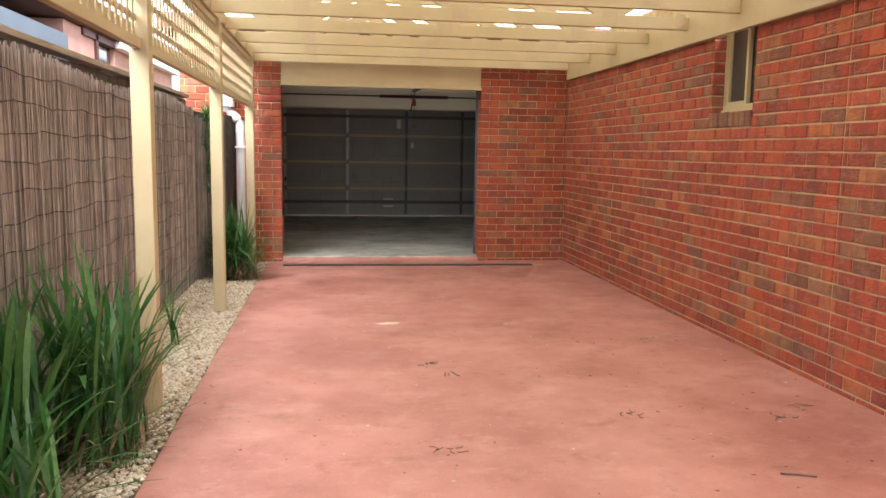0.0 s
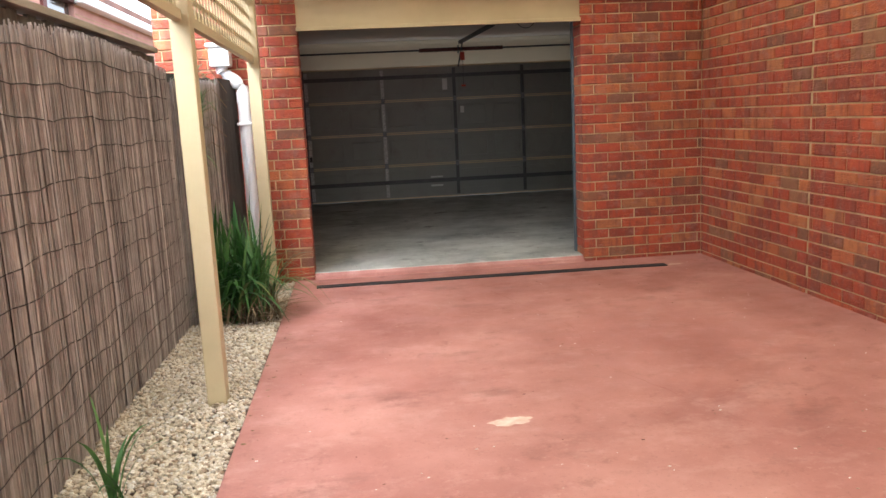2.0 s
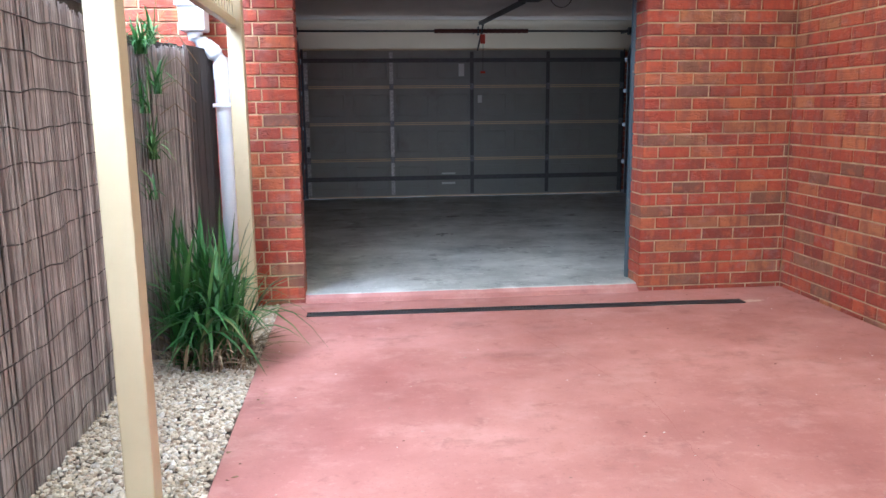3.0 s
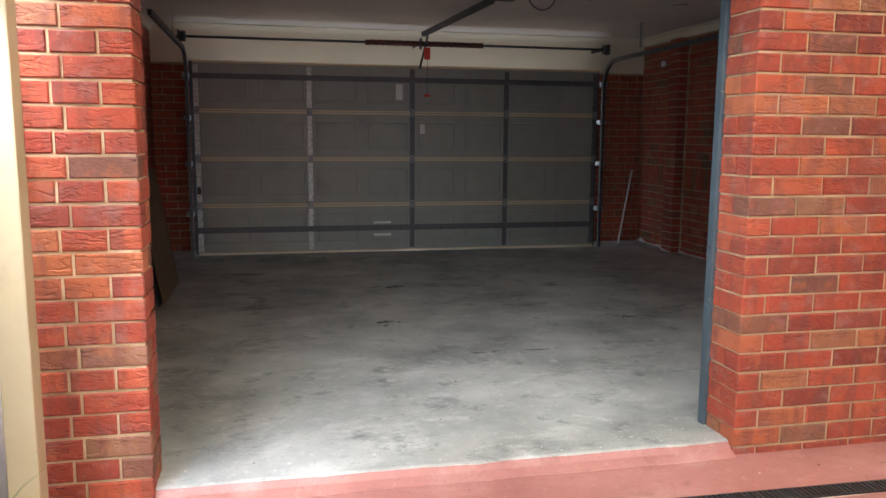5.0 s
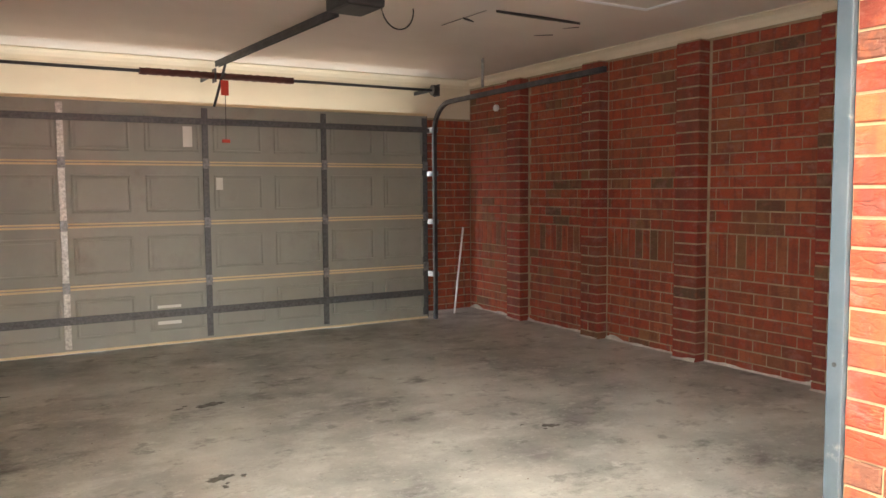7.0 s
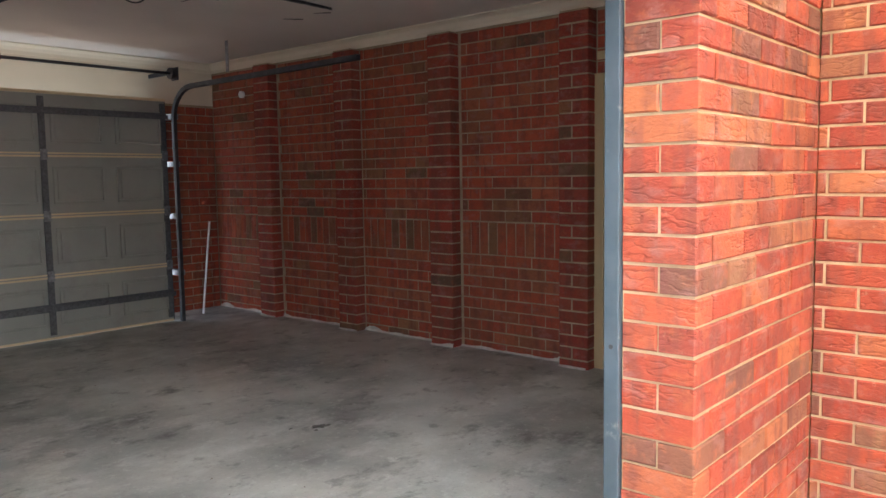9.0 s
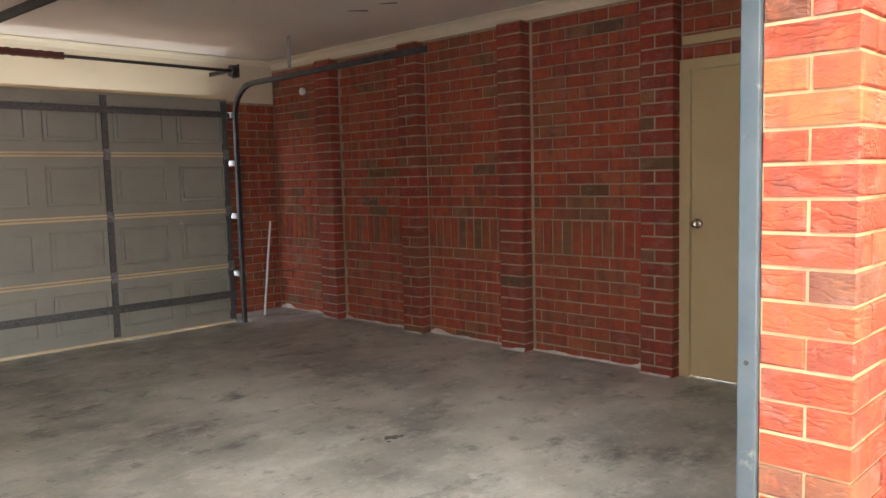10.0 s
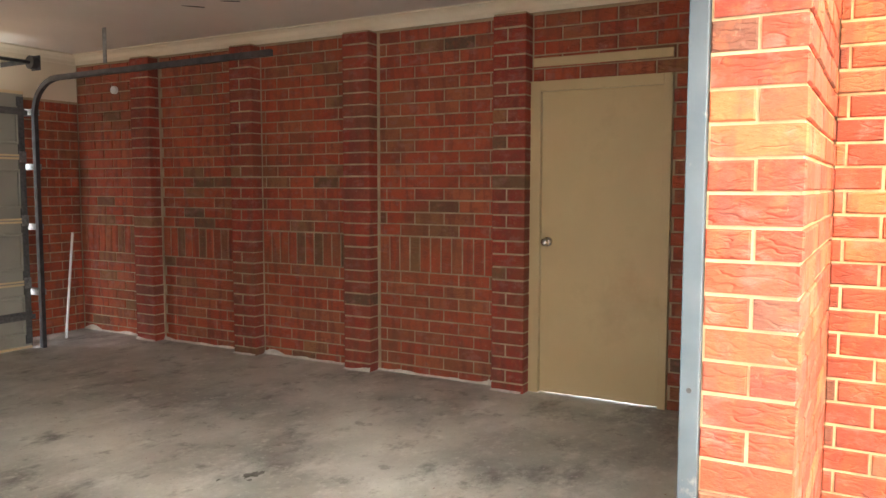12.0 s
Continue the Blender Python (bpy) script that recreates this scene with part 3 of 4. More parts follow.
for z in (2.02, 0.335):
    part("strut", boxes((GX[0], GX[-1], DY - 0.05, DY - 0.009, z - 0.004, z), (GX[0], GX[-1], DY - 0.054, DY - 0.0505, z - 0.026, z + 0.016), (GX[0], GX[-1], DY - 0.0125, DY - 0.009, z + 0.002, z + 0.035)), STILE, gdoor, "galvanised stiffening strut")
part("bottom_seal", boxes((GX[0], GX[-1], DY + 0.005, DY + 0.04, FLOOR + 0.003, GZ[0] + 0.004), bevel=0.004), JOINT_EDGE, gdoor)
part("top_edge", boxes((GX[0], GX[-1], DY - 0.006, DY + 0.04, GZ[-1] - 0.003, GZ[-1] + 0.022), bevel=0.003), JOINT_EDGE, gdoor)
part("label", boxes((1.1, 1.18, DY - 0.0075, DY - 0.0055, 1.8, 1.98)), PAPER, gdoor, "white paper label")
part("label", boxes((1.38, 1.44, DY - 0.0075, DY - 0.0055, 1.42, 1.53)), PAPER, gdoor, "white paper label")
part("label", boxes((0.84, 1.04, DY - 0.0075, DY - 0.0055, 0.24, 0.27)), PAPER, gdoor, "white paper label")
part("label", boxes((0.84, 1.04, DY - 0.0075, DY - 0.0055, 0.385, 0.41)), PAPER, gdoor, "white paper label")
part("lock", boxes((GX[0] + 0.01, GX[0] + 0.05, DY - 0.03, DY - 0.0085, 0.74, 0.82), bevel=0.004), BLACK, gdoor)


def track(x, side):
    t = thing("door_track", x, DY - 0.06, FLOOR, "dark steel garage door track curving up to the ceiling", "track", "garage door tracks")
    pts = [(x, DY - 0.07, FLOOR), (x, DY - 0.07, 2.0)]
    for k in range(1, 8):
        a = k / 7 * math.pi / 2
        pts.append((x, DY - 0.07 - 0.32 * (1 - math.cos(a)), 2.0 + 0.285 * math.sin(a)))
    pts.append((x, 12.92, 2.3))
    bm = bmesh.new()
    for p, q in zip(pts, pts[1:]):
        p, q = Vector(p), Vector(q)
        d = (q - p).normalized()
        n = Vector((1, 0, 0)).cross(d)
        vs = []
        for pt in (p, q):
            for u, v in ((-0.017, -0.021), (0.017, -0.021), (0.017, 0.021), (-0.017, 0.021)):
                vs.append(bm.verts.new(pt + Vector((u, 0, 0)) + n * v))
        for k in range(4):
            bm.faces.new((vs[k], vs[(k + 1) % 4], vs[4 + (k + 1) % 4], vs[4 + k]))
    bmesh.ops.recalc_face_normals(bm, faces=bm.faces)
    part("rail", bm, DARK_STEEL if x > 0 else STILE, t)
    for z in (0.5, 1.05, 1.55, 2.0):
        part("bracket", boxes((x - 0.02 * side, x + 0.05 * side, DY - 0.06, G_BACK, z, z + 0.05)), GALV, t)
    part("hanger", boxes((x + 0.022 * side, x + 0.027 * side, 14.6, 14.64, 2.36, CEIL)), GALV, t)


track(-1.175, -1)
track(3.615, 1)

shaft = thing("spring_shaft", 1.2, 15.51, 2.43, "steel torsion shaft with a dark red spring over the garage door", "door spring")
part("shaft", tube(bmesh.new(), [(-1.26, 15.51, 2.43), (3.68, 15.51, 2.43)], 0.014, 10), DARK_STEEL, shaft, smooth=True)
sp = bmesh.new()
tube(sp, [(0.75, 15.51, 2.43)] + [(0.75 + 1.36 * k / 40, 15.51 + 0.003 * math.sin(k * 2), 2.43 + 0.003 * math.cos(k * 2.7)) for k in range(1, 41)], 0.03, 12)
part("spring", sp, SPRING_RED, shaft, "dark red coil spring")
for x in (-1.24, 1.38, 3.66):
    part("end_plate", boxes((x - 0.006, x + 0.006, 15.46, 15.57, 2.37, 2.49), (x - 0.006, x + 0.006, 15.571, G_BACK, 2.43, 2.47)), DARK_STEEL, shaft)
for x in (-1.2, 3.63):
    part("cable_drum", tube(bmesh.new(), [(x - 0.03, 15.51, 2.43), (x + 0.03, 15.51, 2.43)], 0.055, 18), DARK_STEEL, shaft, smooth=False)

opener = thing("door_opener", 1.41, 15.5, CEIL, "dark garage door opener with a long rail on the ceiling", "door opener")
part("rail", boxes((1.39, 1.43, 13.12, 15.52, 2.54, 2.56), (1.392, 1.397, 13.12, 15.52, 2.508, 2.539), (1.423, 1.428, 13.12, 15.52, 2.508, 2.539)), DARK_STEEL, opener)
part("motor_box", boxes((1.33, 1.59, 12.8, 13.12, 2.52, CEIL - 0.002), bevel=0.025), BLACK, opener)
part("arm", tube(bmesh.new(), [(1.41, 15.3, 2.5), (1.37, 15.51, 2.16)], 0.012, 8), DARK_STEEL, opener)
part("release_cord", tube(bmesh.new(), [(1.41, 15.33, 2.5), (1.415, 15.33, 2.3), (1.41, 15.33, 1.85)], 0.003, 6), BLACK, opener)
part("release_tag", boxes((1.375, 1.445, 15.327, 15.333, 2.24, 2.37), bevel=0.002), TAG_RED, opener, "red release tag")
part("release_handle", boxes((1.375, 1.445, 15.32, 15.34, 1.83, 1.86), bevel=0.006), TAG_RED, opener, "red release handle")
cab = bmesh.new()
tube(cab, [(1.83 - 0.15 * math.cos(k / 24 * math.pi), 13.02 + 0.004 * k, CEIL - 0.006 - 0.16 * math.sin(k / 24 * math.pi)) for k in range(25)], 0.005, 6)
part("cable", cab, BLACK, opener)
opener.rotation_euler = (0, 0, radians(3.2))

# ---- side door in the garage wall ----
door_1 = thing("door_1", G_R, 10.93, FLOOR, "closed plain beige door in a painted timber frame", "door", kind="structure")
D0, D1 = 10.47, 11.385
part("frame", boxes((G_R - 0.02, G_R + 0.12, D0, D0 + 0.05, FLOOR, 2.097), (G_R - 0.02, G_R + 0.12, D1 - 0.075, D1, FLOOR, 2.097), (G_R - 0.02, G_R + 0.12, D0 + 0.05, D1 - 0.075, 2.03, 2.097), bevel=0.004), CREAM_DOOR, door_1)
leaf = part("leaf", boxes((G_R + 0.01, G_R + 0.05, D0 + 0.053, D1 - 0.078, FLOOR + 0.006, 2.036), bevel=0.003), CREAM_DOOR, door_1)
kn = bmesh.new()
tube(kn, [(G_R + 0.01, 11.26, 1.06), (G_R - 0.004, 11.26, 1.06)], 0.032, 20)
tube(kn, [(G_R - 0.004, 11.26, 1.06), (G_R - 0.03, 11.26, 1.06)], 0.012, 14)
bmesh.ops.create_uvsphere(kn, u_segments=18, v_segments=10, radius=0.027, matrix=Matrix.Translation((G_R - 0.045, 11.26, 1.06)) @ Matrix.Diagonal((0.8, 1, 1, 1)))
part("knob", kn, CHROME, leaf, "round chrome door knob", True)
structure("door_head_strip", boxes((G_R - 0.012, G_R + 0.1, D0, D1 - 0.02, 2.19, 2.245), bevel=0.004), CREAM_DOOR, "beige painted lintel strip over the door", "trim")

# ---- window ----
wx = WALL_X + 0.13
W0, W1 = 5.045, 5.66
win = thing("window_1", wx, 5.35, 1.7, "small cream sliding window with dark glass", "window", kind="structure")
part("window_frame", boxes((wx - 0.03, wx + 0.04, W0, W0 + 0.03, 1.725, 2.4), (wx - 0.03, wx + 0.04, W1 - 0.03, W1, 1.725, 2.4), (wx - 0.03, wx + 0.04, W0 + 0.03, W1 - 0.03, 1.725, 1.76), (wx - 0.03, wx + 0.04, W0 + 0.03, W1 - 0.03, 2.365, 2.4), bevel=0.003), CREAM, win)
part("sash", boxes((wx - 0.02, wx + 0.012, 5.33, 5.36, 1.761, 2.364), (wx - 0.02, wx + 0.012, W1 - 0.06, W1 - 0.031, 1.761, 2.364), (wx - 0.02, wx + 0.012, 5.361, W1 - 0.061, 1.761, 1.785), bevel=0.002), CREAM, win)
part("pane", boxes((wx, wx + 0.005, 5.361, W1 - 0.061, 1.786, 2.364)), GLASS, win)
part("pane", boxes((wx + 0.02, wx + 0.025, W0 + 0.031, 5.33, 1.761, 2.364)), GLASS, win)
part("window_sill", boxes((wx - 0.045, wx - 0.0, W0, W1, 1.705, 1.724), bevel=0.003), CREAM, win)
# black sheet added for the shade indoors; no room is built
structure("window_room", boxes((wx + 0.1, wx + 0.14, 4.9, 5.8, 1.6, 2.6)), BLACK, "dark room behind the window", "wall")

# ---- jamb angle, drain, downpipe ----
jamb = structure("opening_jamb_right", boxes((OPEN_R - 0.014, OPEN_R + 0.02, G_FRONT - 0.008, G_FRONT + 0.042, FLOOR - 0.01, 2.15), bevel=0.004), BLUE_STEEL, "blue-grey galvanised steel door angle on the opening", "door jamb")

part("bolt_hole", tube(bmesh.new(), [(OPEN_R + 0.001, G_FRONT + 0.017, 0.895), (OPEN_R - 0.0155, G_FRONT + 0.017, 0.895)], 0.007, 14), BLACK, jamb)
drain = thing("channel_drain", 0.75, 9.14, 0, "black plastic channel drain grate across the slab", "drain")
part("channel", boxes((-0.75, 2.26, 9.08, 9.165, -0.05, 0.0025)), BLACK, drain)
x = -0.745
while x < 2.25:
    part("grate_bar", boxes((x, x + 0.012, 9.085, 9.16, 0.003, 0.0085)), BLACK, drain)
    x += 0.022
part("edge", boxes((-0.75, 2.26, 9.078, 9.086, 0.003, 0.0095), (-0.75, 2.26, 9.159, 9.167, 0.003, 0.0095)), BLACK, drain)

drain.rotation_euler = (0, 0, radians(-1.2))

pipe = thing("downpipe", -1.33, 9.38, 0, "white plastic downpipe with a bend under a rainwater head", "downpipe")
pp = bmesh.new()
tube(pp, [(-1.25, 9.4, 0.0), (-1.25, 9.4, 0.8), (-1.25, 9.4, 1.64), (-1.252, 9.4, 1.67), (-1.275, 9.395, 1.705), (-1.37, 9.375, 1.785), (-1.395, 9.37, 1.815), (-1.4, 9.37, 1.85)], 0.05, 18)
part("tube", pp, PVC, pipe, smooth=True)
part("socket", tube(bmesh.new(), [(-1.25, 9.4, 1.55), (-1.25, 9.4, 1.645)], 0.055, 18), PVC, pipe)
part("socket", tube(bmesh.new(), [(-1.285, 9.393, 1.715), (-1.345, 9.38, 1.765)], 0.055, 18), PVC, pipe)
part("bracket", boxes((-1.31, -1.175, 9.33, 9.35, 1.37, 1.395), (-1.31, -1.29, 9.35, 9.49, 1.37, 1.395), (-1.195, -1.175, 9.35, 9.49, 1.37, 1.395), bevel=0.003), PVC, pipe, "white plastic pipe bracket")
part("rainwater_head", boxes((-1.48, -1.32, 9.28, 9.46, 1.85, 2.0), (-1.5, -1.3, 9.26, 9.48, 2.0, 2.035), bevel=0.012), PVC, pipe)

# ---- loose things in the garage ----


def leaning_board(y0, y1, h, foot, rest, thick, mat, label):
    """A sheet whose foot stands at x = foot and whose top edge rests at x = rest."""
    t = thing("leaning_board", foot, (y0 + y1) / 2, FLOOR, label, "board", "boards leaning on the wall")
    a = math.asin((foot - rest) / h)
    bm = bmesh.new()
    box(bm, -thick, 0, y0, y1, 0, h, 0.002)
    bmesh.ops.rotate(bm, verts=bm.verts, cent=(0, 0, 0), matrix=Matrix.Rotation(-a, 3, "Y"))
    bmesh.ops.translate(bm, verts=bm.verts, vec=(foot, 0, FLOOR + 0.002))
    part("sheet", bm, mat, t)


leaning_board(12.9, 13.95, 1.06, -1.16, -1.33, 0.008, HARDBOARD, "brown hardboard sheet leaning on a black sheet")
leaning_board(12.86, 13.75, 1.12, -1.19, -1.42, 0.012, BLACK, "black backed sheet leaning on a brick pier")
leaning_board(13.05, 14.1, 1.13, -1.24, -1.47, 0.012, HARDBOARD, "brown hardboard sheet leaning on a brick pier")

stick = thing("white_stick", 4.0, 15.9, FLOOR, "thin white plastic rod leaning in the corner", "rod")
part("rod", tube(bmesh.new(), [(3.97, 15.7, FLOOR), (4.255, 15.965, 0.98)], 0.011, 10), PVC, stick)
lamp_hook = thing("wall_hook", 4.1, 15.0, 2.3, "small white hook on the brick wall", "hook")
part("plate", tube(bmesh.new(), [(G_R, 15.45, 2.28), (G_R - 0.03, 15.45, 2.28)], 0.035, 14), PVC, lamp_hook)

# ---- gravel ----


def pebbles(name, x0, x1, y0, y1, count, seed, r0=0.0065, r1=0.0155):
    rng = np.random.default_rng(seed)
    g = (1 + 5 ** 0.5) / 2
    ico = np.array([(-1, g, 0), (1, g, 0), (-1, -g, 0), (1, -g, 0), (0, -1, g), (0, 1, g), (0, -1, -g), (0, 1, -g), (g, 0, -1), (g, 0, 1), (-g, 0, -1), (-g, 0, 1)]) / (1 + g * g) ** 0.5
    tri = np.array([(0, 11, 5), (0, 5, 1), (0, 1, 7), (0, 7, 10), (0, 10, 11), (1, 5, 9), (5, 11, 4), (11, 10, 2), (10, 7, 6), (7, 1, 8), (3, 9, 4), (3, 4, 2), (3, 2, 6), (3, 6, 8), (3, 8, 9), (4, 9, 5), (2, 4, 11), (6, 2, 10), (8, 6, 7), (9, 8, 1)])
    r = rng.uniform(r0, r1, count)
    size = np.stack([r * rng.uniform(0.9, 1.5, count), r * rng.uniform(0.7, 1.1, count), r * rng.uniform(0.5, 0.8, count)], 1)
    a, b = rng.uniform(0, 6.28, count), rng.normal(0, 0.3, count)
    v = ico[None] * size[:, None] * rng.uniform(0.85, 1.15, (count, 12, 1))
    x, y, z = v[..., 0], v[..., 1], v[..., 2]
    x, z = x * np.cos(b)[:, None] - z * np.sin(b)[:, None], x * np.sin(b)[:, None] + z * np.cos(b)[:, None]
    x, y = x * np.cos(a)[:, None] - y * np.sin(a)[:, None], x * np.sin(a)[:, None] + y * np.cos(a)[:, None]
    px, py = rng.uniform(x0, x1, count), rng.uniform(y0, y1, count)
    pz = -0.02 + rng.uniform(0.0, 0.018, count)
    v = np.stack([x + px[:, None], y + py[:, None], z + pz[:, None]], 2).reshape(-1, 3)
    f = (tri[None] + 12 * np.arange(count)[:, None, None]).reshape(-1, 3)
    me = bpy.data.meshes.new(name)
    me.from_pydata(v.tolist(), [], f.tolist())
    me.materials.append(PEBBLE)
    return tagged(new(name, me), "cream and grey pebbles in the bed beside the slab", "gravel", kind="stuff")


pebbles("pebbles", -1.58, SLAB_L - 0.01, 4.2, END_Y - 0.02, 19000, 5)
pebbles("pebbles", -1.58, SLAB_L - 0.01, -1.5, 4.2, 12000, 6)

# ---- plants ----


def blades(bm, x, y, count, spread, h0, h1, width, droop, seed, lean=(0.0, 0.0), curl=1.0, blunt=3):
    """Long strap leaves that rise from a crown and arch over."""
    rnd = random.Random(seed)
    for _ in range(count):
        a = rnd.uniform(0, 6.283)
        d = Vector((math.cos(a), math.sin(a), 0))
        s = d.cross(Vector((0, 0, 1)))
        r0 = spread * rnd.random() ** 0.6
        p0 = Vector((x, y, -0.02)) + Vector((math.cos(a * 3.1), math.sin(a * 3.1), 0)) * r0
        h, out, w = rnd.uniform(h0, h1), rnd.uniform(0.1, 1.0) * droop, width * rnd.uniform(0.7, 1.2)
        kink, side = rnd.uniform(0.35, 1.0) * curl, rnd.uniform(-0.06, 0.06)
        rows, n = [], 7
        for i in range(n + 1):
            f = i / n
            rise = h * (f - 0.55 * kink * out / max(droop, 0.01) * f ** 2.6)
            p = p0 + d * out * f ** 1.7 + s * side * f * f + Vector((lean[0] * f, lean[1] * f, rise))
            ww = w * (0.55 + 0.9 * f) * (1 - f ** blunt) + 0.0008
            k = Vector((0, 0, -0.18 * ww))
            rows.append((bm.verts.new(p - s * ww), bm.verts.new(p + k), bm.verts.new(p + s * ww)))
        for q, t in zip(rows, rows[1:]):
            bm.faces.new((q[0], q[1], t[1], t[0]))
            bm.faces.new((q[1], q[2], t[2], t[1]))
    return bm


def strap_plant(x, y, count, spread, h0, h1, width, droop, seed, label, skirt=0, curl=1.0, blunt=3):
    t = thing("strap_leaf_plant", x, y, 0, label, "plant")
    part("leaves", blades(bmesh.new(), x, y, count, spread, h0, h1, width, droop, seed, curl=curl, blunt=blunt), LEAF, t, smooth=True)
    if skirt:
        part("dry_leaves", blades(bmesh.new(), x, y, skirt, spread * 1.15, h0 * 0.2, h0 * 0.55, width * 0.6, droop * 0.8, seed + 1), DRY_LEAF, t, "brown dead leaves at the base", smooth=True)
    return t


strap_plant(-1.22, 3.33, 150, 0.18, 0.6, 1.08, 0.0115, 0.42, 21, "large clump of long green strap leaves beside the slab", 110, 1.0, 8)
strap_plant(-1.13, 3.52, 34, 0.1, 0.5, 0.88, 0.0115, 0.42, 27, "clump of blunt green strap leaves beside a post", 20, 0.9, 9)
strap_plant(-1.42, 3.0, 80, 0.14, 0.6, 1.0, 0.0115, 0.42, 25, "clump of long green strap leaves against the reed fence", 60, 1.0, 8)
strap_plant(-1.3, 2.62, 46, 0.16, 0.35, 0.68, 0.008, 0.55, 22, "thin clump of green strap leaves with dry brown litter", 110, 1.0, 8)
dense = strap_plant(-1.22, 8.3, 340, 0.2, 0.5, 1.02, 0.016, 0.47, 23, "dense green strap leaf clump with a brown skirt", 200, 1.9, 2.2)
part("dead_leaves", blades(bmesh.new(), -1.12, 8.2, 150, 0.17, 0.12, 0.34, 0.006, 0.24, 41, curl=1.8), DRY_LEAF, dense, "drooping brown dead leaves", True)
strap_plant(-1.28, 5.36, 11, 0.04, 0.3, 0.6, 0.009, 0.2, 24, "small green shoot in the pebbles")
tall = thing("tall_fence_plant", -1.47, 8.35, 0, "thin tall green plant with drooping tufts on the fence", "plant")
trnd = random.Random(9)
for i in range(3):
    part("stem", tube(bmesh.new(), [(-1.46 + 0.02 * i, 8.3 + 0.05 * i, 0), (-1.47 + 0.01 * i, 8.28 + 0.05 * i, 0.9), (-1.47, 8.3 + 0.05 * i, 1.7)], 0.004, 6), TIMBER, tall, "thin brown stem")
for i, (y, z, count) in enumerate(((8.2, 0.92, 16), (8.33, 1.12, 34), (8.24, 1.36, 16), (8.36, 1.46, 26), (8.3, 1.66, 40), (8.42, 1.72, 22))):
    tuft = blades(bmesh.new(), -1.45 + trnd.uniform(-0.02, 0.03), y, count, 0.03, 0.1, 0.3, 0.0065, 0.24, 200 + i, curl=2.4, blunt=2.2)
    bmesh.ops.translate(tuft, verts=tuft.verts, vec=(0, 0, z))
    part("leaf_tuft", tuft, LEAF, tall, smooth=True)
for i in range(5):
    y, z = 8.42 + 0.06 * i, 1.2 + 0.13 * i
    part("dry_stalk", tube(bmesh.new(), [(-1.44, y, z), (-1.38, y + 0.1, z + 0.06), (-1.3, y + 0.22, z - 0.02 - 0.02 * i)], 0.0025, 5), DRY_LEAF, tall, "pale dry stalk")

# ---- neighbouring house and tree beyond the fence ----
NX = -3.2
house = thing("neighbour_house", NX, 10, 0, "pale pink brick house beyond the fence", "house")
part("wall", boxes((NX - 5, NX, 9.45, 10.7, -0.1, 2.8), (NX - 5, NX, 11.55, 15.6, -0.1, 2.8), (NX - 5, NX, 10.7, 11.55, -0.1, 1.5)), PALE_BRICK, house)
nb = bmesh.new()
for k in range(22):
    box(nb, NX - 0.001, NX + 0.002, 11.56, 15.6, 0.98 + k * 0.086, 0.988 + k * 0.086)
part("bed_joints", nb, MORTAR, house)
part("side_wall", boxes((NX - 5, NX + 0.05, 2.0, 9.44, -0.1, 2.62)), BLUE_PANEL, house, "blue-grey painted side wall")
wd = part("window", boxes((NX - 0.08, NX - 0.05, 10.72, 11.53, 1.5, 2.8)), GLASS, house)
part("frame", boxes((NX - 0.06, NX + 0.03, 10.62, 10.72, 1.5, 2.8), (NX - 0.06, NX + 0.03, 10.1, 11.6, 2.72, 2.84)), SPRING_RED, wd, "dark red painted window frame")
part("gutter", boxes((NX - 0.02, NX + 0.12, 11.5, 15.7, 2.72, 2.82), bevel=0.02), PVC, house)
part("roof", boxes((NX - 5.4, NX + 0.1, 1.8, 15.8, 2.82, 2.9)), TILE_ROOF, house)


def tree(x, y, h, seed):
    t = thing("tree", x, y, 0, "leafy green tree behind the neighbouring house", "tree")
    rnd = random.Random(seed)
    tr = bmesh.new()
    tube(tr, [(x, y, -0.1), (x + 0.1, y, h * 0.3), (x - 0.05, y + 0.1, h * 0.55)], 0.16, 10, 0.5)
    tips = []
    for i in range(9):
        a = i * 0.7 + rnd.random()
        p = Vector((x + math.cos(a) * rnd.uniform(0.8, 1.7), y + math.sin(a) * rnd.uniform(0.8, 1.7), h * rnd.uniform(0.55, 0.95)))
        tube(tr, [(x, y, h * rnd.uniform(0.3, 0.5)), (Vector((x, y, h * 0.5)) + p) / 2, p], 0.06, 6, 0.3)
        tips.append(p)
    part("trunk", tr, TIMBER, t)
    v, f = [], []
    for p in tips:
        for _ in range(260):
            c = p + Vector((rnd.gauss(0, 0.45), rnd.gauss(0, 0.45), rnd.gauss(0, 0.35)))
            q = Euler((rnd.uniform(0, 6), rnd.uniform(0, 6), rnd.uniform(0, 6))).to_matrix()
            b = len(v)
            for u, w_ in ((-0.06, 0), (0, -0.025), (0.06, 0), (0, 0.025)):
                v.append(tuple(c + q @ Vector((u, w_, 0))))
            f.append((b, b + 1, b + 2, b + 3))
    me = bpy.data.meshes.new("crown")
    me.from_pydata(v, [], f)
    me.materials.append(LEAF)
    ob = new("crown", me)
    ob.parent = t
    ob.location = -ORIGIN[t]


tree(-9.0, 15.5, 6.0, 4)
tree(-10.0, 23.0, 5.0, 5)

# ---- stains, bits and joints on the floors ----


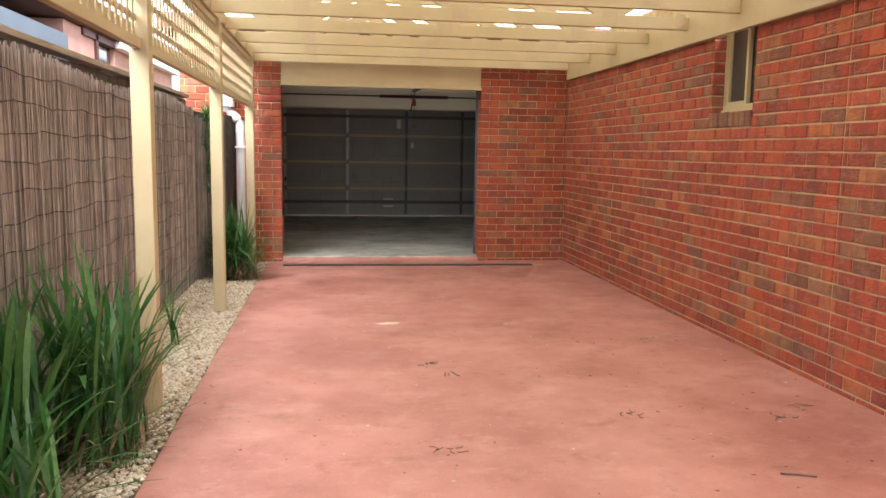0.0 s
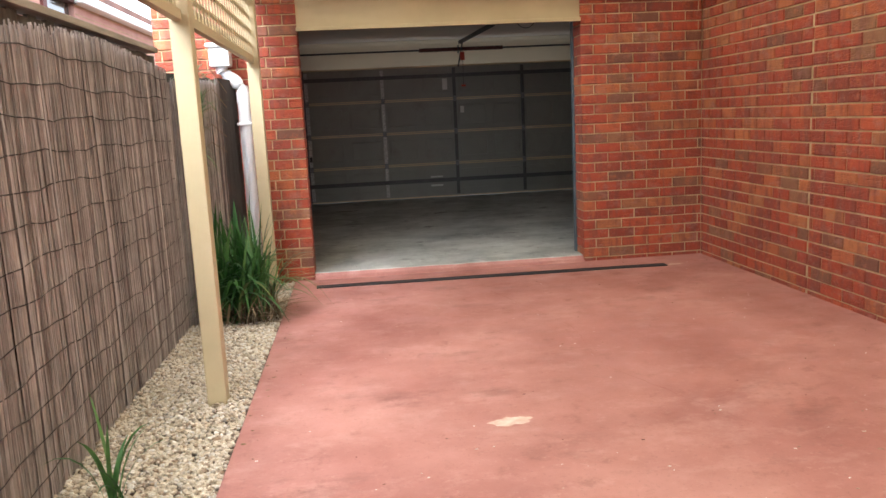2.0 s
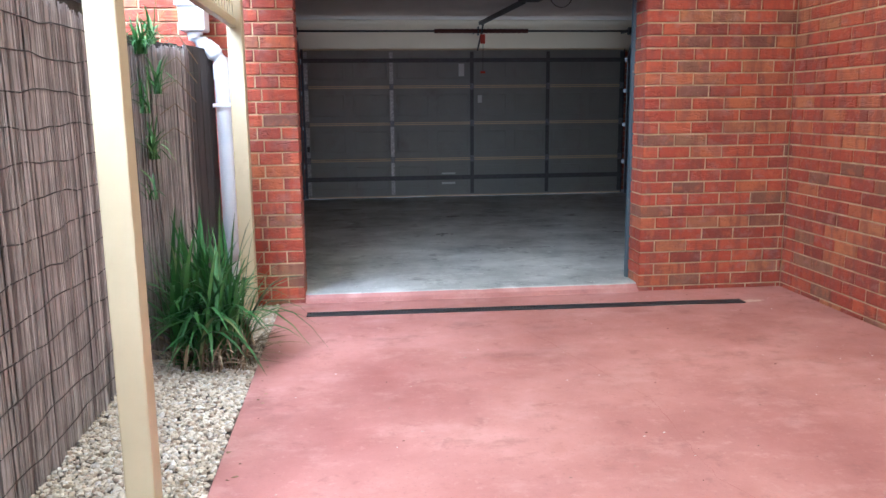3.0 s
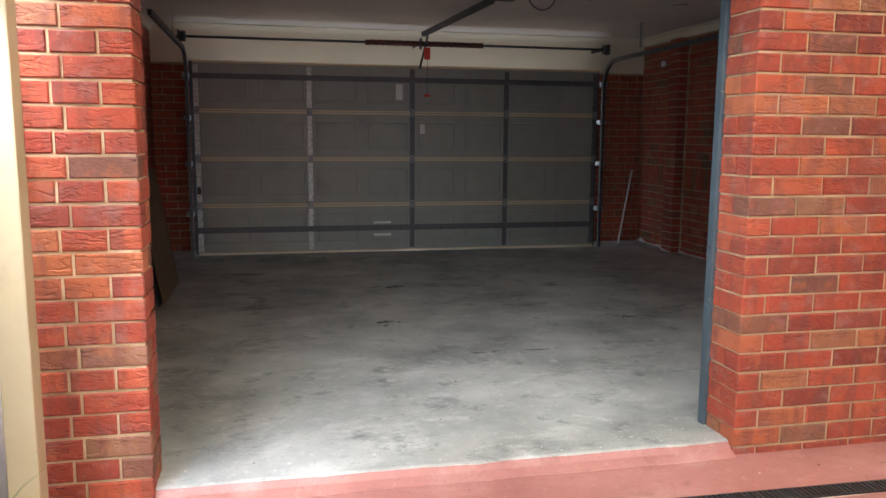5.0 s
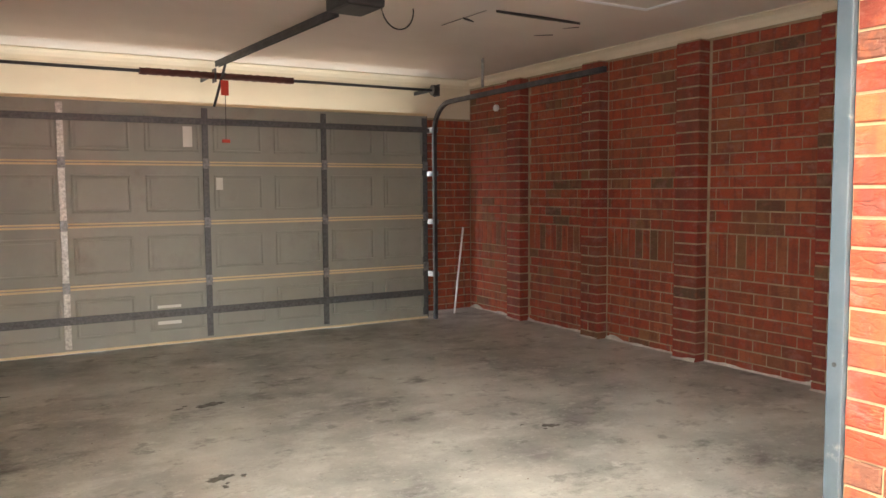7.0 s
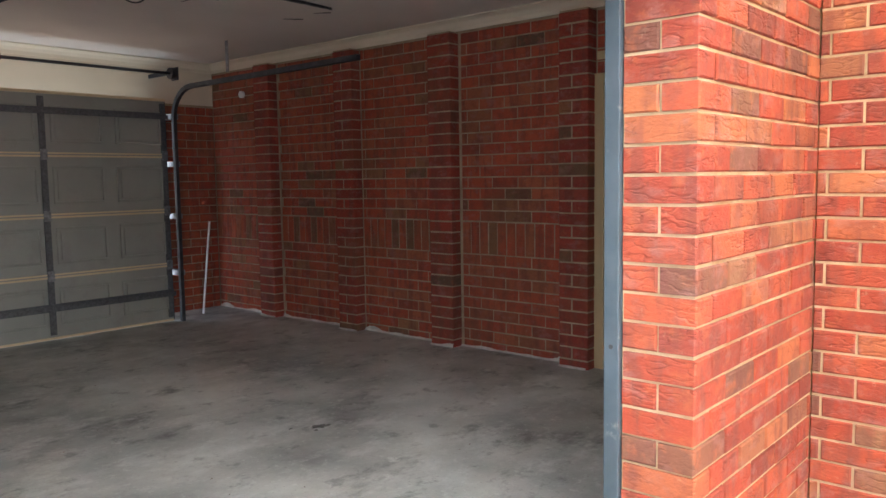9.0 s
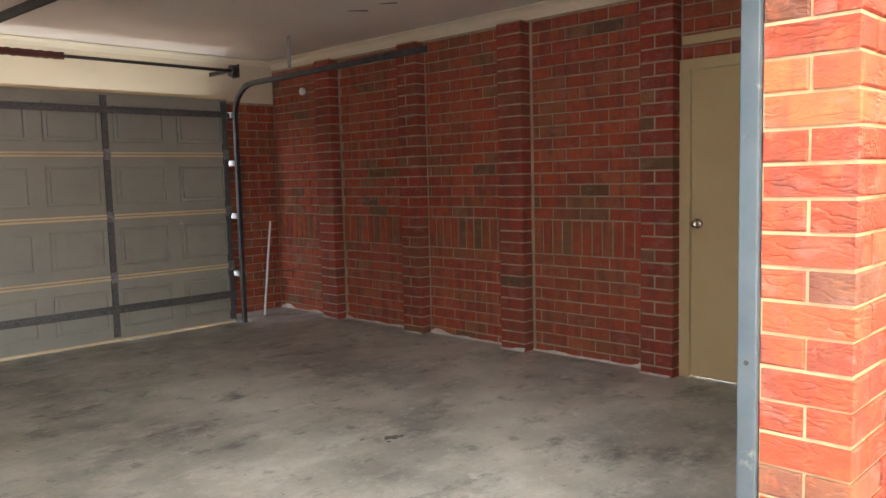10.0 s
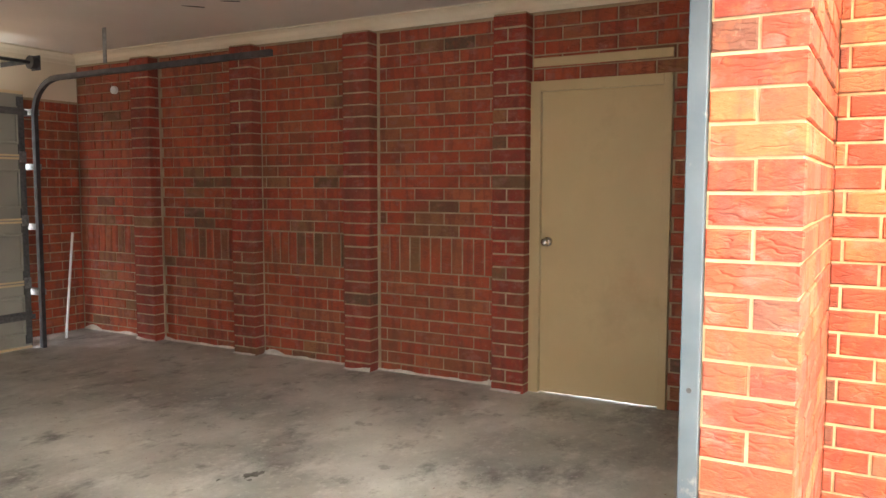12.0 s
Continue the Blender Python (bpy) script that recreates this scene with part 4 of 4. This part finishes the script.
def blot(name, x, y, z, rx, ry, mat, seed, label, turn=0.0, rough=0.35):
    rnd = random.Random(seed)
    n = 26
    ph = [rnd.uniform(0, 6.28) for _ in range(4)]
    bm = bmesh.new()
    rim = []
    for k in range(n):
        a = 2 * math.pi * k / n
        r = 1 + rough * (math.sin(2 * a + ph[0]) * 0.5 + math.sin(5 * a + ph[1]) * 0.35 + math.sin(9 * a + ph[2]) * 0.3)
        u, w_ = rx * r * math.cos(a), ry * r * math.sin(a)
        rim.append(bm.verts.new((x + u * math.cos(turn) - w_ * math.sin(turn), y + u * math.sin(turn) + w_ * math.cos(turn), z + 0.0008)))
    top = bm.verts.new((x, y, z + 0.003))
    for k in range(n):
        bm.faces.new((rim[k], rim[(k + 1) % n], top))
    ob = part(name, bm, mat)
    return tagged(ob, label, "stain", kind="structure")


blot("paint_stain", 0.265, 5.93, 0.0, 0.085, 0.055, STAIN_WHITE, 1, "pale dried paint splash on the red slab")
blot("paint_stain", 2.33, 9.1, 0.0, 0.09, 0.03, STAIN_WHITE, 2, "pale mortar smear at the end of the drain")
blot("paint_stain", 1.9, 9.06, 0.0, 0.25, 0.012, STAIN_WHITE, 3, "pale mortar smear along the drain")
OIL = ((-0.56, 14.25, 0.15, 0.035, 4), (0.745, 13.38, 0.08, 0.045, 7), (0.46, 12.06, 0.05, 0.04, 10), (0.92, 11.14, 0.05, 0.01, 5), (1.3, 11.14, 0.055, 0.011, 6), (2.3, 11.9, 0.05, 0.03, 3))
srnd = random.Random(77)
for i, (x, y, rx, ry, count) in enumerate(OIL):
    blot("oil_stain", x, y, FLOOR, rx, ry, STAIN_DARK, 30 + i, "dark oil stain on the concrete floor", rough=0.6)
    for k in range(count):
        f = srnd.uniform(0.12, 0.4)
        blot("oil_spot", x + srnd.gauss(0, rx * 1.3), y + srnd.gauss(0, ry * 1.6 if ry > 0.02 else 0.008), FLOOR, max(rx * f, 0.008), max(ry * f, 0.006), STAIN_DARK, 100 + 20 * i + k, "small dark oil spot on the concrete floor", rough=0.6)


def bits(name, zone, z, count, size, mat, seed, label):
    rnd = random.Random(seed)
    v, f = [], []
    for _ in range(count):
        x, y = rnd.uniform(zone[0], zone[1]), rnd.uniform(zone[2], zone[3])
        a, s = rnd.uniform(0, 6.28), size * rnd.uniform(0.4, 1.3)
        b = len(v)
        for k in range(5):
            q = a + k * 1.2566
            r = s * rnd.uniform(0.35, 1.1)
            v.append((x + r * math.cos(q), y + 0.6 * r * math.sin(q), z + 0.001 + rnd.uniform(0, 0.003)))
        v.append((x, y, z + 0.005))
        f += [(b + k, b + (k + 1) % 5, b + 5) for k in range(5)]
    me = bpy.data.meshes.new(name)
    me.from_pydata(v, [], f)
    me.materials.append(mat)
    return tagged(new(name, me), label, "litter", kind="stuff")


bits("leaf_litter", (-0.9, 2.7, 1.5, 9.4), 0.0, 170, 0.011, LITTER, 3, "small pale and dark leaf bits on the slab")
bits("leaf_litter", (1.3, 2.72, 1.5, 5.5), 0.0, 45, 0.018, LITTER, 4, "dark fallen leaf bits beside the house wall")
bits("floor_bits", (-0.7, 1.6, 9.56, 9.75), FLOOR, 26, 0.007, PAPER, 8, "pale crumbs of mortar along the threshold")
bits("paint_specks", (-0.9, 2.7, 3.0, 9.3), 0.0, 70, 0.008, PAPER, 9, "small white paint specks on the slab")
bits("floor_bits", (-1.5, 4.0, 9.6, 15.2), FLOOR, 150, 0.008, LITTER, 5, "small bits of grit on the concrete floor")
bits("floor_bits", (-1.16, -0.96, 12.15, 12.45), FLOOR, 10, 0.025, PAPER, 6, "white paint flakes on the concrete floor")


def mortar_fillet(y0, y1, x, seed):
    """A ragged pale smear of mortar where the wall meets the floor."""
    bm, rows = bmesh.new(), []
    n = max(6, int((y1 - y0) / 0.03))
    for i in range(n + 1):
        y = y0 + (y1 - y0) * i / n
        w_ = 0.012 + 0.02 * abs(noise.noise(Vector((y * 5, seed, 0)))) + 0.008 * abs(noise.noise(Vector((y * 23, seed, 1))))
        rows.append((bm.verts.new((x + 0.002, y, FLOOR + 0.012 + 0.05 * max(0.0, noise.noise(Vector((y * 4, seed, 3)))))), bm.verts.new((x - w_ * 0.5, y, FLOOR + 0.008)), bm.verts.new((x - w_, y, FLOOR + 0.0008))))
    for q, w_ in zip(rows, rows[1:]):
        for j in range(2):
            bm.faces.new((q[j], q[j + 1], w_[j + 1], w_[j]))
    tagged(part("mortar_fillet", bm, SMEAR), "pale mortar smear along the foot of the wall", "mortar smear", "mortar smears", "structure")


SMEAR = surface("pale_mortar_smear", (0.45, 0.43, 0.38), (0.72, 0.7, 0.64), 18, 0.9, grain=120, bump=0.4)
FEET = ((15.125, 15.99), (14.89, 15.125), (13.95, 14.89), (13.715, 13.95), (12.83, 13.715), (12.595, 12.83), (11.61, 12.595), (11.39, 11.61))
for i, (y0, y1) in enumerate(FEET):
    mortar_fillet(min(y0, y1), max(y0, y1), PIL_X if i % 2 else G_R, i)
bits("leaf_litter", (-1.52, -0.85, 4.0, 9.3), 0.002, 160, 0.016, DRY_LEAF, 12, "brown leaf litter on the pebbles")


def dead_twig(x, y, seed):
    rnd = random.Random(seed)
    t = thing("dead_twig", x, y, 0, "small dark dead twig cluster on the red slab", "twig", "twigs on the slab")
    bm = bmesh.new()
    for k in range(7):
        a = rnd.uniform(0, 6.28)
        p = Vector((x + rnd.uniform(-0.05, 0.05), y + rnd.uniform(-0.05, 0.05), 0.004))
        tube(bm, [p, p + Vector((math.cos(a), math.sin(a), 0.03)) * rnd.uniform(0.015, 0.03), p + Vector((math.cos(a + 0.4), math.sin(a + 0.4), 0.02)) * rnd.uniform(0.03, 0.06)], 0.002, 4)
    part("stem", bm, TIMBER, t)


dead_twig(0.46, 4.7, 1)
dead_twig(0.35, 3.25, 2)
dead_twig(1.39, 3.62, 3)
dead_twig(2.41, 3.65, 4)
dead_twig(2.2, 3.52, 5)
dead_twig(0.55, 4.45, 6)
st = thing("fallen_stick", 1.82, 2.8, 0, "thin brown stick on the red slab", "stick")
part("stem", tube(bmesh.new(), [(1.76, 2.82, 0.005), (1.82, 2.8, 0.006), (1.9, 2.77, 0.005)], 0.004, 6), TIMBER, st)



def crack(pts, width, mat, z, label):
    bm = bmesh.new()
    rows = []
    rnd = random.Random(len(pts))
    for (x0, y0), (x1, y1) in zip(pts, pts[1:]):
        for k in range(14):
            f = k / 14
            rows.append((x0 + (x1 - x0) * f + rnd.uniform(-0.008, 0.008), y0 + (y1 - y0) * f + rnd.uniform(-0.008, 0.008)))
    prev = None
    for x, y in rows:
        w_ = width * rnd.uniform(0.4, 1.2)
        cur = (bm.verts.new((x - w_, y - w_ * 0.5, z + 0.001)), bm.verts.new((x + w_, y + w_ * 0.5, z + 0.001)))
        if prev:
            bm.faces.new((prev[0], prev[1], cur[1], cur[0]))
        prev = cur
    return tagged(part("hairline_crack", bm, mat), label, "crack", "slab cracks", "structure")


crack([(-0.94, 3.62), (0.2, 3.58), (1.6, 3.66), (2.75, 3.6)], 0.0012, CRACK, 0.0, "faint hairline crack across the red slab")
crack([(0.62, 8.6), (0.95, 7.4), (0.9, 6.6), (1.3, 5.6)], 0.001, CRACK, 0.0, "faint hairline crack in the red slab")

# a sagging plasterboard patch, its open edge, and a hatch in the ceiling


def sagging_patch(x0, x1, y0, y1, sag):
    """A loose sheet under the ceiling whose middle hangs down."""
    bm, rows, n = bmesh.new(), [], 12
    for i in range(n + 1):
        row = []
        for j in range(n + 1):
            u, v = i / n, j / n
            row.append(bm.verts.new((x0 + (x1 - x0) * u, y0 + (y1 - y0) * v, CEIL - 0.004 - sag * math.sin(u * math.pi) * (1 - 0.7 * v))))
        rows.append(row)
    for p, q in zip(rows, rows[1:]):
        for k in range(n):
            bm.faces.new((p[k], q[k], q[k + 1], p[k + 1]))
    return bm


tagged(part("ceiling_patch", sagging_patch(2.56, 3.46, 12.945, 13.5, 0.02), PLASTER, smooth=True), "sagging plasterboard patch with an open edge", "ceiling patch", kind="structure")


def ceiling_split(x0, y0, x1, y1, width, label):
    """A dark gap that tapers to both ends."""
    a, b = Vector((x0, y0, CEIL - 0.003)), Vector((x1, y1, CEIL - 0.003))
    side = (b - a).cross(Vector((0, 0, 1))).normalized()
    bm, rows, n = bmesh.new(), [], 12
    for k in range(n + 1):
        f = k / n
        h = width * math.sin(f * math.pi) ** 0.8 + 0.0006
        p = a.lerp(b, f)
        rows.append([bm.verts.new(p + side * h * q + Vector((0, 0, -d))) for q, d in ((-0.5, 0.0), (0.5, 0.0), (0.5, 0.5 * width + 0.002), (-0.5, 0.5 * width + 0.002))])
    for p, q in zip(rows, rows[1:]):
        for k in range(4):
            bm.faces.new((p[k], p[(k + 1) % 4], q[(k + 1) % 4], q[k]))
    bmesh.ops.recalc_face_normals(bm, faces=bm.faces)
    tagged(part("ceiling_split", bm, BLACK), label, "split", "ceiling splits", "structure")


ceiling_split(2.63, 12.92, 3.4, 12.955, 0.03, "dark open split at the edge of a loose ceiling sheet")
ceiling_split(3.42, 13.18, 3.5, 13.08, 0.007, "thin dark crack in the ceiling sheet")
ceiling_split(3.39, 13.5, 3.51, 13.41, 0.008, "thin dark crack in the ceiling sheet")
ceiling_split(2.555, 13.53, 2.575, 12.95, 0.004, "thin dark crack in the ceiling sheet")
ceiling_split(2.55, 13.22, 2.68, 13.28, 0.02, "torn flap of ceiling paint")
hatch = thing("ceiling_hatch", 3.2, 12.1, CEIL, "white framed access hatch in the ceiling", "hatch", kind="structure")
part("panel", boxes((2.93, 3.487, 11.8, 12.377, CEIL - 0.008, CEIL - 0.002)), PLASTER, hatch)
part("frame", boxes((2.9, 3.517, 12.377, 12.407, CEIL - 0.018, CEIL - 0.001), (2.9, 3.517, 11.77, 11.8, CEIL - 0.018, CEIL - 0.001), (2.9, 2.93, 11.8, 12.377, CEIL - 0.018, CEIL - 0.001), (3.487, 3.517, 11.8, 12.377, CEIL - 0.018, CEIL - 0.001), bevel=0.003), PVC, hatch, "white hatch frame")

# ---- bricks ----
BRICK_MESH = {}


def brick_shape(l, h, d, c=0.005):
    """A brick whose front lies on y = 0 and whose body runs to y = d; x along, z up, from its lower left corner."""
    v = []
    for y, i in ((d, 0.0), (c, 0.0), (0.0, c)):
        v += [(i, y, i), (l - i, y, i), (l - i, y, h - i), (i, y, h - i)]
    f = [(8, 9, 10, 11)]
    for a in (0, 4):
        for k in range(4):
            j = (k + 1) % 4
            f.append((a + k, a + j, a + 4 + j, a + 4 + k))
    return v, f


def brick_mesh(l, h, d, mat):
    key = (round(l, 3), round(h, 3), round(d, 3), mat.name)
    if key not in BRICK_MESH:
        me = bpy.data.meshes.new("brick")
        v, f = brick_shape(*key[:3])
        me.from_pydata(v, [], f)
        me.materials.append(mat)
        BRICK_MESH[key] = me
    return BRICK_MESH[key]


class Bricklayer:
    """Lays bricks on a face from (ox, oy): along gives the way to the right seen from outside, out the way out of the wall."""

    def __init__(self, parent, ox, oy, along, keep, seed, mat=None):
        self.mat = mat or BRICK
        self.parent, self.keep, self.rnd = parent, keep, random.Random(seed)
        a = Vector((*along, 0))
        inward = Vector((0, 0, 1)).cross(a)
        self.m = Matrix((a, inward, (0, 0, 1))).transposed().to_4x4()
        self.m.translation = (ox, oy, 0)
        self.rest, self.count = {}, 0

    def lay(self, u, z, l, h, d=0.03, proud=0.0, mat=None):
        r, mat = self.rnd, mat or self.mat
        l, h, d = round(l, 3), round(h, 3), round(d, 3)
        m = self.m @ Matrix.Translation((u + r.uniform(-0.001, 0.001), -proud + r.uniform(-0.0015, 0.002), z + r.uniform(-0.0012, 0.0012))) @ Euler((r.uniform(-0.006, 0.006), r.uniform(-0.004, 0.004), r.uniform(-0.005, 0.005))).to_matrix().to_4x4()
        c = m @ Vector((l / 2, 0, h / 2))
        if self.keep(c) and self.count < 300:
            ob = new("brick", brick_mesh(l, h, d, mat))
            ob.parent = self.parent
            ob.matrix_basis = m
            self.count += 1
        else:
            v, f = brick_shape(l, h, d)
            verts, faces = self.rest.setdefault(mat, ([], []))
            b = len(verts)
            verts += [tuple(m @ Vector(p)) for p in v]
            faces += [tuple(b + i for i in q) for q in f]

    def course(self, u0, u1, k, skip=(), shift=0.0, odd=None, share=0.0):
        """One course of stretchers, half a brick further on in every other course; a share of them in the odd material."""
        z = BED + COURSE * k + 0.005
        u = u0 - (0.12 if k % 2 else 0.0) - shift
        while u < u1 - 0.012:
            a, b = max(u, u0), min(u + 0.23, u1)
            pieces = [(a, b)]
            for s0, s1, z0, z1 in skip:
                if z + 0.076 > z0 + 0.01 and z < z1 - 0.01:
                    cut = []
                    for p, q in pieces:
                        if q <= s0 or p >= s1:
                            cut.append((p, q))
                        else:
                            if p < s0 - 0.02:
                                cut.append((p, s0))
                            if q > s1 + 0.02:
                                cut.append((s1, q))
                    pieces = cut
            for p, q in pieces:
                if q - p > 0.02:
                    self.lay(p, z, q - p, 0.076, mat=odd if odd and self.rnd.random() < share else None)
            u += 0.24

    def done(self):
        for mat, (verts, faces) in self.rest.items():
            me = bpy.data.meshes.new("brickwork")
            me.from_pydata(verts, [], faces)
            me.materials.append(mat)
            ob = new("brickwork", me)
            ob.parent = self.parent
            ob["kind"] = "stuff"


obj = bpy.data.objects
# house wall, seen from the carport: along runs towards the camera's start
w = Bricklayer(obj["wall_house"], WALL_X, END_Y, (0, -1), lambda c: c.y > 7.0, 11)
gap = [(END_Y - 5.665, END_Y - 5.04, 1.585, 2.7)]
for k in range(-1, 27):
    for a, b in ((0.0, 1.73), (1.742, 5.49), (5.502, 14.0)):
        w.course(a, b, k, gap, shift=0.08)
for i in range(8):
    w.lay(END_Y - 5.665 + 0.0785 * i, 1.588, 0.0685, 0.11, 0.1, 0.012, OLIVE_BRICK)
w.done()
# window reveals
w = Bricklayer(obj["wall_house"], WALL_X, 5.665, (1, 0), lambda c: False, 12)
for k in range(19, 27):
    w.lay(0.004, BED + COURSE * k + 0.005, 0.112, 0.076, 0.03, 0.008)
w.done()

# end wall, right of the opening
w = Bricklayer(obj["wall_end_right"], OPEN_R, END_Y, (1, 0), lambda c: True, 13)
wi = Bricklayer(obj["wall_end_right"], OPEN_R, G_FRONT - 0.01, (0, -1), lambda c: True, 14)
for k in range(-1, 29):
    z = BED + COURSE * k + 0.005
    if k % 2:
        w.lay(0, z, 0.11, 0.076, 0.225)
        w.course(0.12, 1.105, k, shift=-0.12)
    else:
        w.lay(0, z, 0.23, 0.076, 0.11)
        wi.lay(0, z, 0.11, 0.076, 0.05)
        w.course(0.24, 1.105, k)
w.done()
wi.done()
# end wall, left of the opening
w = Bricklayer(obj["wall_end_left"], -1.95, END_Y, (1, 0), lambda c: c.x > -1.3, 15)
wi = Bricklayer(obj["wall_end_left"], OPEN_L, END_Y + 0.12, (0, 1), lambda c: True, 16)
L = OPEN_L + 1.95
for k in range(-1, 29):
    z = BED + COURSE * k + 0.005
    if k % 2:
        w.lay(L - 0.11, z, 0.11, 0.076, 0.225)
        w.course(0, L - 0.12, k, shift=0.18)
    else:
        w.lay(L - 0.23, z, 0.23, 0.076, 0.11)
        wi.lay(0, z, 0.11, 0.076, 0.05)
        w.course(0, L - 0.24, k, shift=0.18)
w.done()
wi.done()

# garage right wall with piers; along runs towards the opening
PIERS = (15.125, 13.95, 12.83, 11.61)
PW = 0.235
w = Bricklayer(obj["wall_garage_right"], G_R, G_BACK, (0, -1), lambda c: c.y < 12.75, 17, GARAGE_BRICK)
SCORCHED = {5: 0.15, 6: 0.2, 12: 0.25, 13: 0.35, 14: 0.3, 15: 0.4, 16: 0.5, 17: 0.45}  # share of olive bricks by course
skip = [(G_BACK - 11.39, G_BACK - 10.465, -1, 2.1)]
edges = [0.0] + [e for p in PIERS for e in (G_BACK - p, G_BACK - p + PW)] + [G_BACK - G_FRONT]
for k in range(0, 29):
    for j in range(0, len(edges) - 1, 2):
        a, b = edges[j] + (0.02 if j in (2, 6) else 0.006), edges[j + 1] - 0.004
        if j < 8 and 9 <= k < 12:
            if k == 9:
                u = a
                while u < b - 0.03:
                    w.lay(u, BED + COURSE * 9 + 0.005, min(0.076, b - u), 0.246, mat=OLIVE_BRICK if w.rnd.random() < 0.15 else None)
                    u += 0.086
            continue
        w.course(a, b, k, skip, 0.05 * j, OLIVE_BRICK, SCORCHED.get(k, 0.03) if 0 < j < 8 else 0.06)
w.done()
for p in PIERS:
    core = structure("wall_pier", boxes((PIL_X + 0.006, G_R + 0.02, p - PW + 0.006, p - 0.006, -0.05, 2.53)), GARAGE_MORTAR, "dark red brick pier on the garage wall", "wall")
    w = Bricklayer(core, PIL_X, p, (0, -1), lambda c: c.y < 12.8, int(p * 10), PIER_BRICK)
    split = p in (13.95, 11.61)
    for k in range(0, 29):
        z, odd = BED + COURSE * k + 0.005, OLIVE_BRICK if w.rnd.random() < 0.12 else None
        if split and k % 2:
            w.lay(0, z, 0.098, 0.075, 0.108, mat=odd)
            w.lay(0.109, z, PW - 0.111, 0.075, 0.108)
        else:
            w.lay(0, z, PW - 0.002, 0.075, 0.108, mat=odd)
    w.done()
# garage left wall
w = Bricklayer(obj["wall_garage_left"], G_L, G_FRONT, (0, 1), lambda c: False, 30, GARAGE_BRICK)
for k in range(0, 29):
    w.course(0, G_BACK - G_FRONT, k)
w.done()
# returns beside the garage door
for name, x0, x1, s in (("wall_back_right", 3.575, G_R, 31), ("wall_back_left", G_L, -1.1, 32)):
    w = Bricklayer(obj[name], x0, G_BACK, (1, 0), lambda c: True, s, GARAGE_BRICK)
    for k in range(0, 25):
        w.course(0, x1 - x0, k)
    w.done()
for p in (13.6, 11.2):
    core = structure("wall_pier", boxes((G_L - 0.02, G_L + 0.12 - R, p - PW + R, p - R, -0.05, 2.53)), GARAGE_MORTAR, "red brick pier on the garage wall", "wall")
    w = Bricklayer(core, G_L + 0.12, p - PW, (0, 1), lambda c: True, int(p * 10), PIER_BRICK)
    for k in range(0, 29):
        w.lay(0, BED + COURSE * k + 0.005, PW - 0.002, 0.076, 0.108)
    w.done()
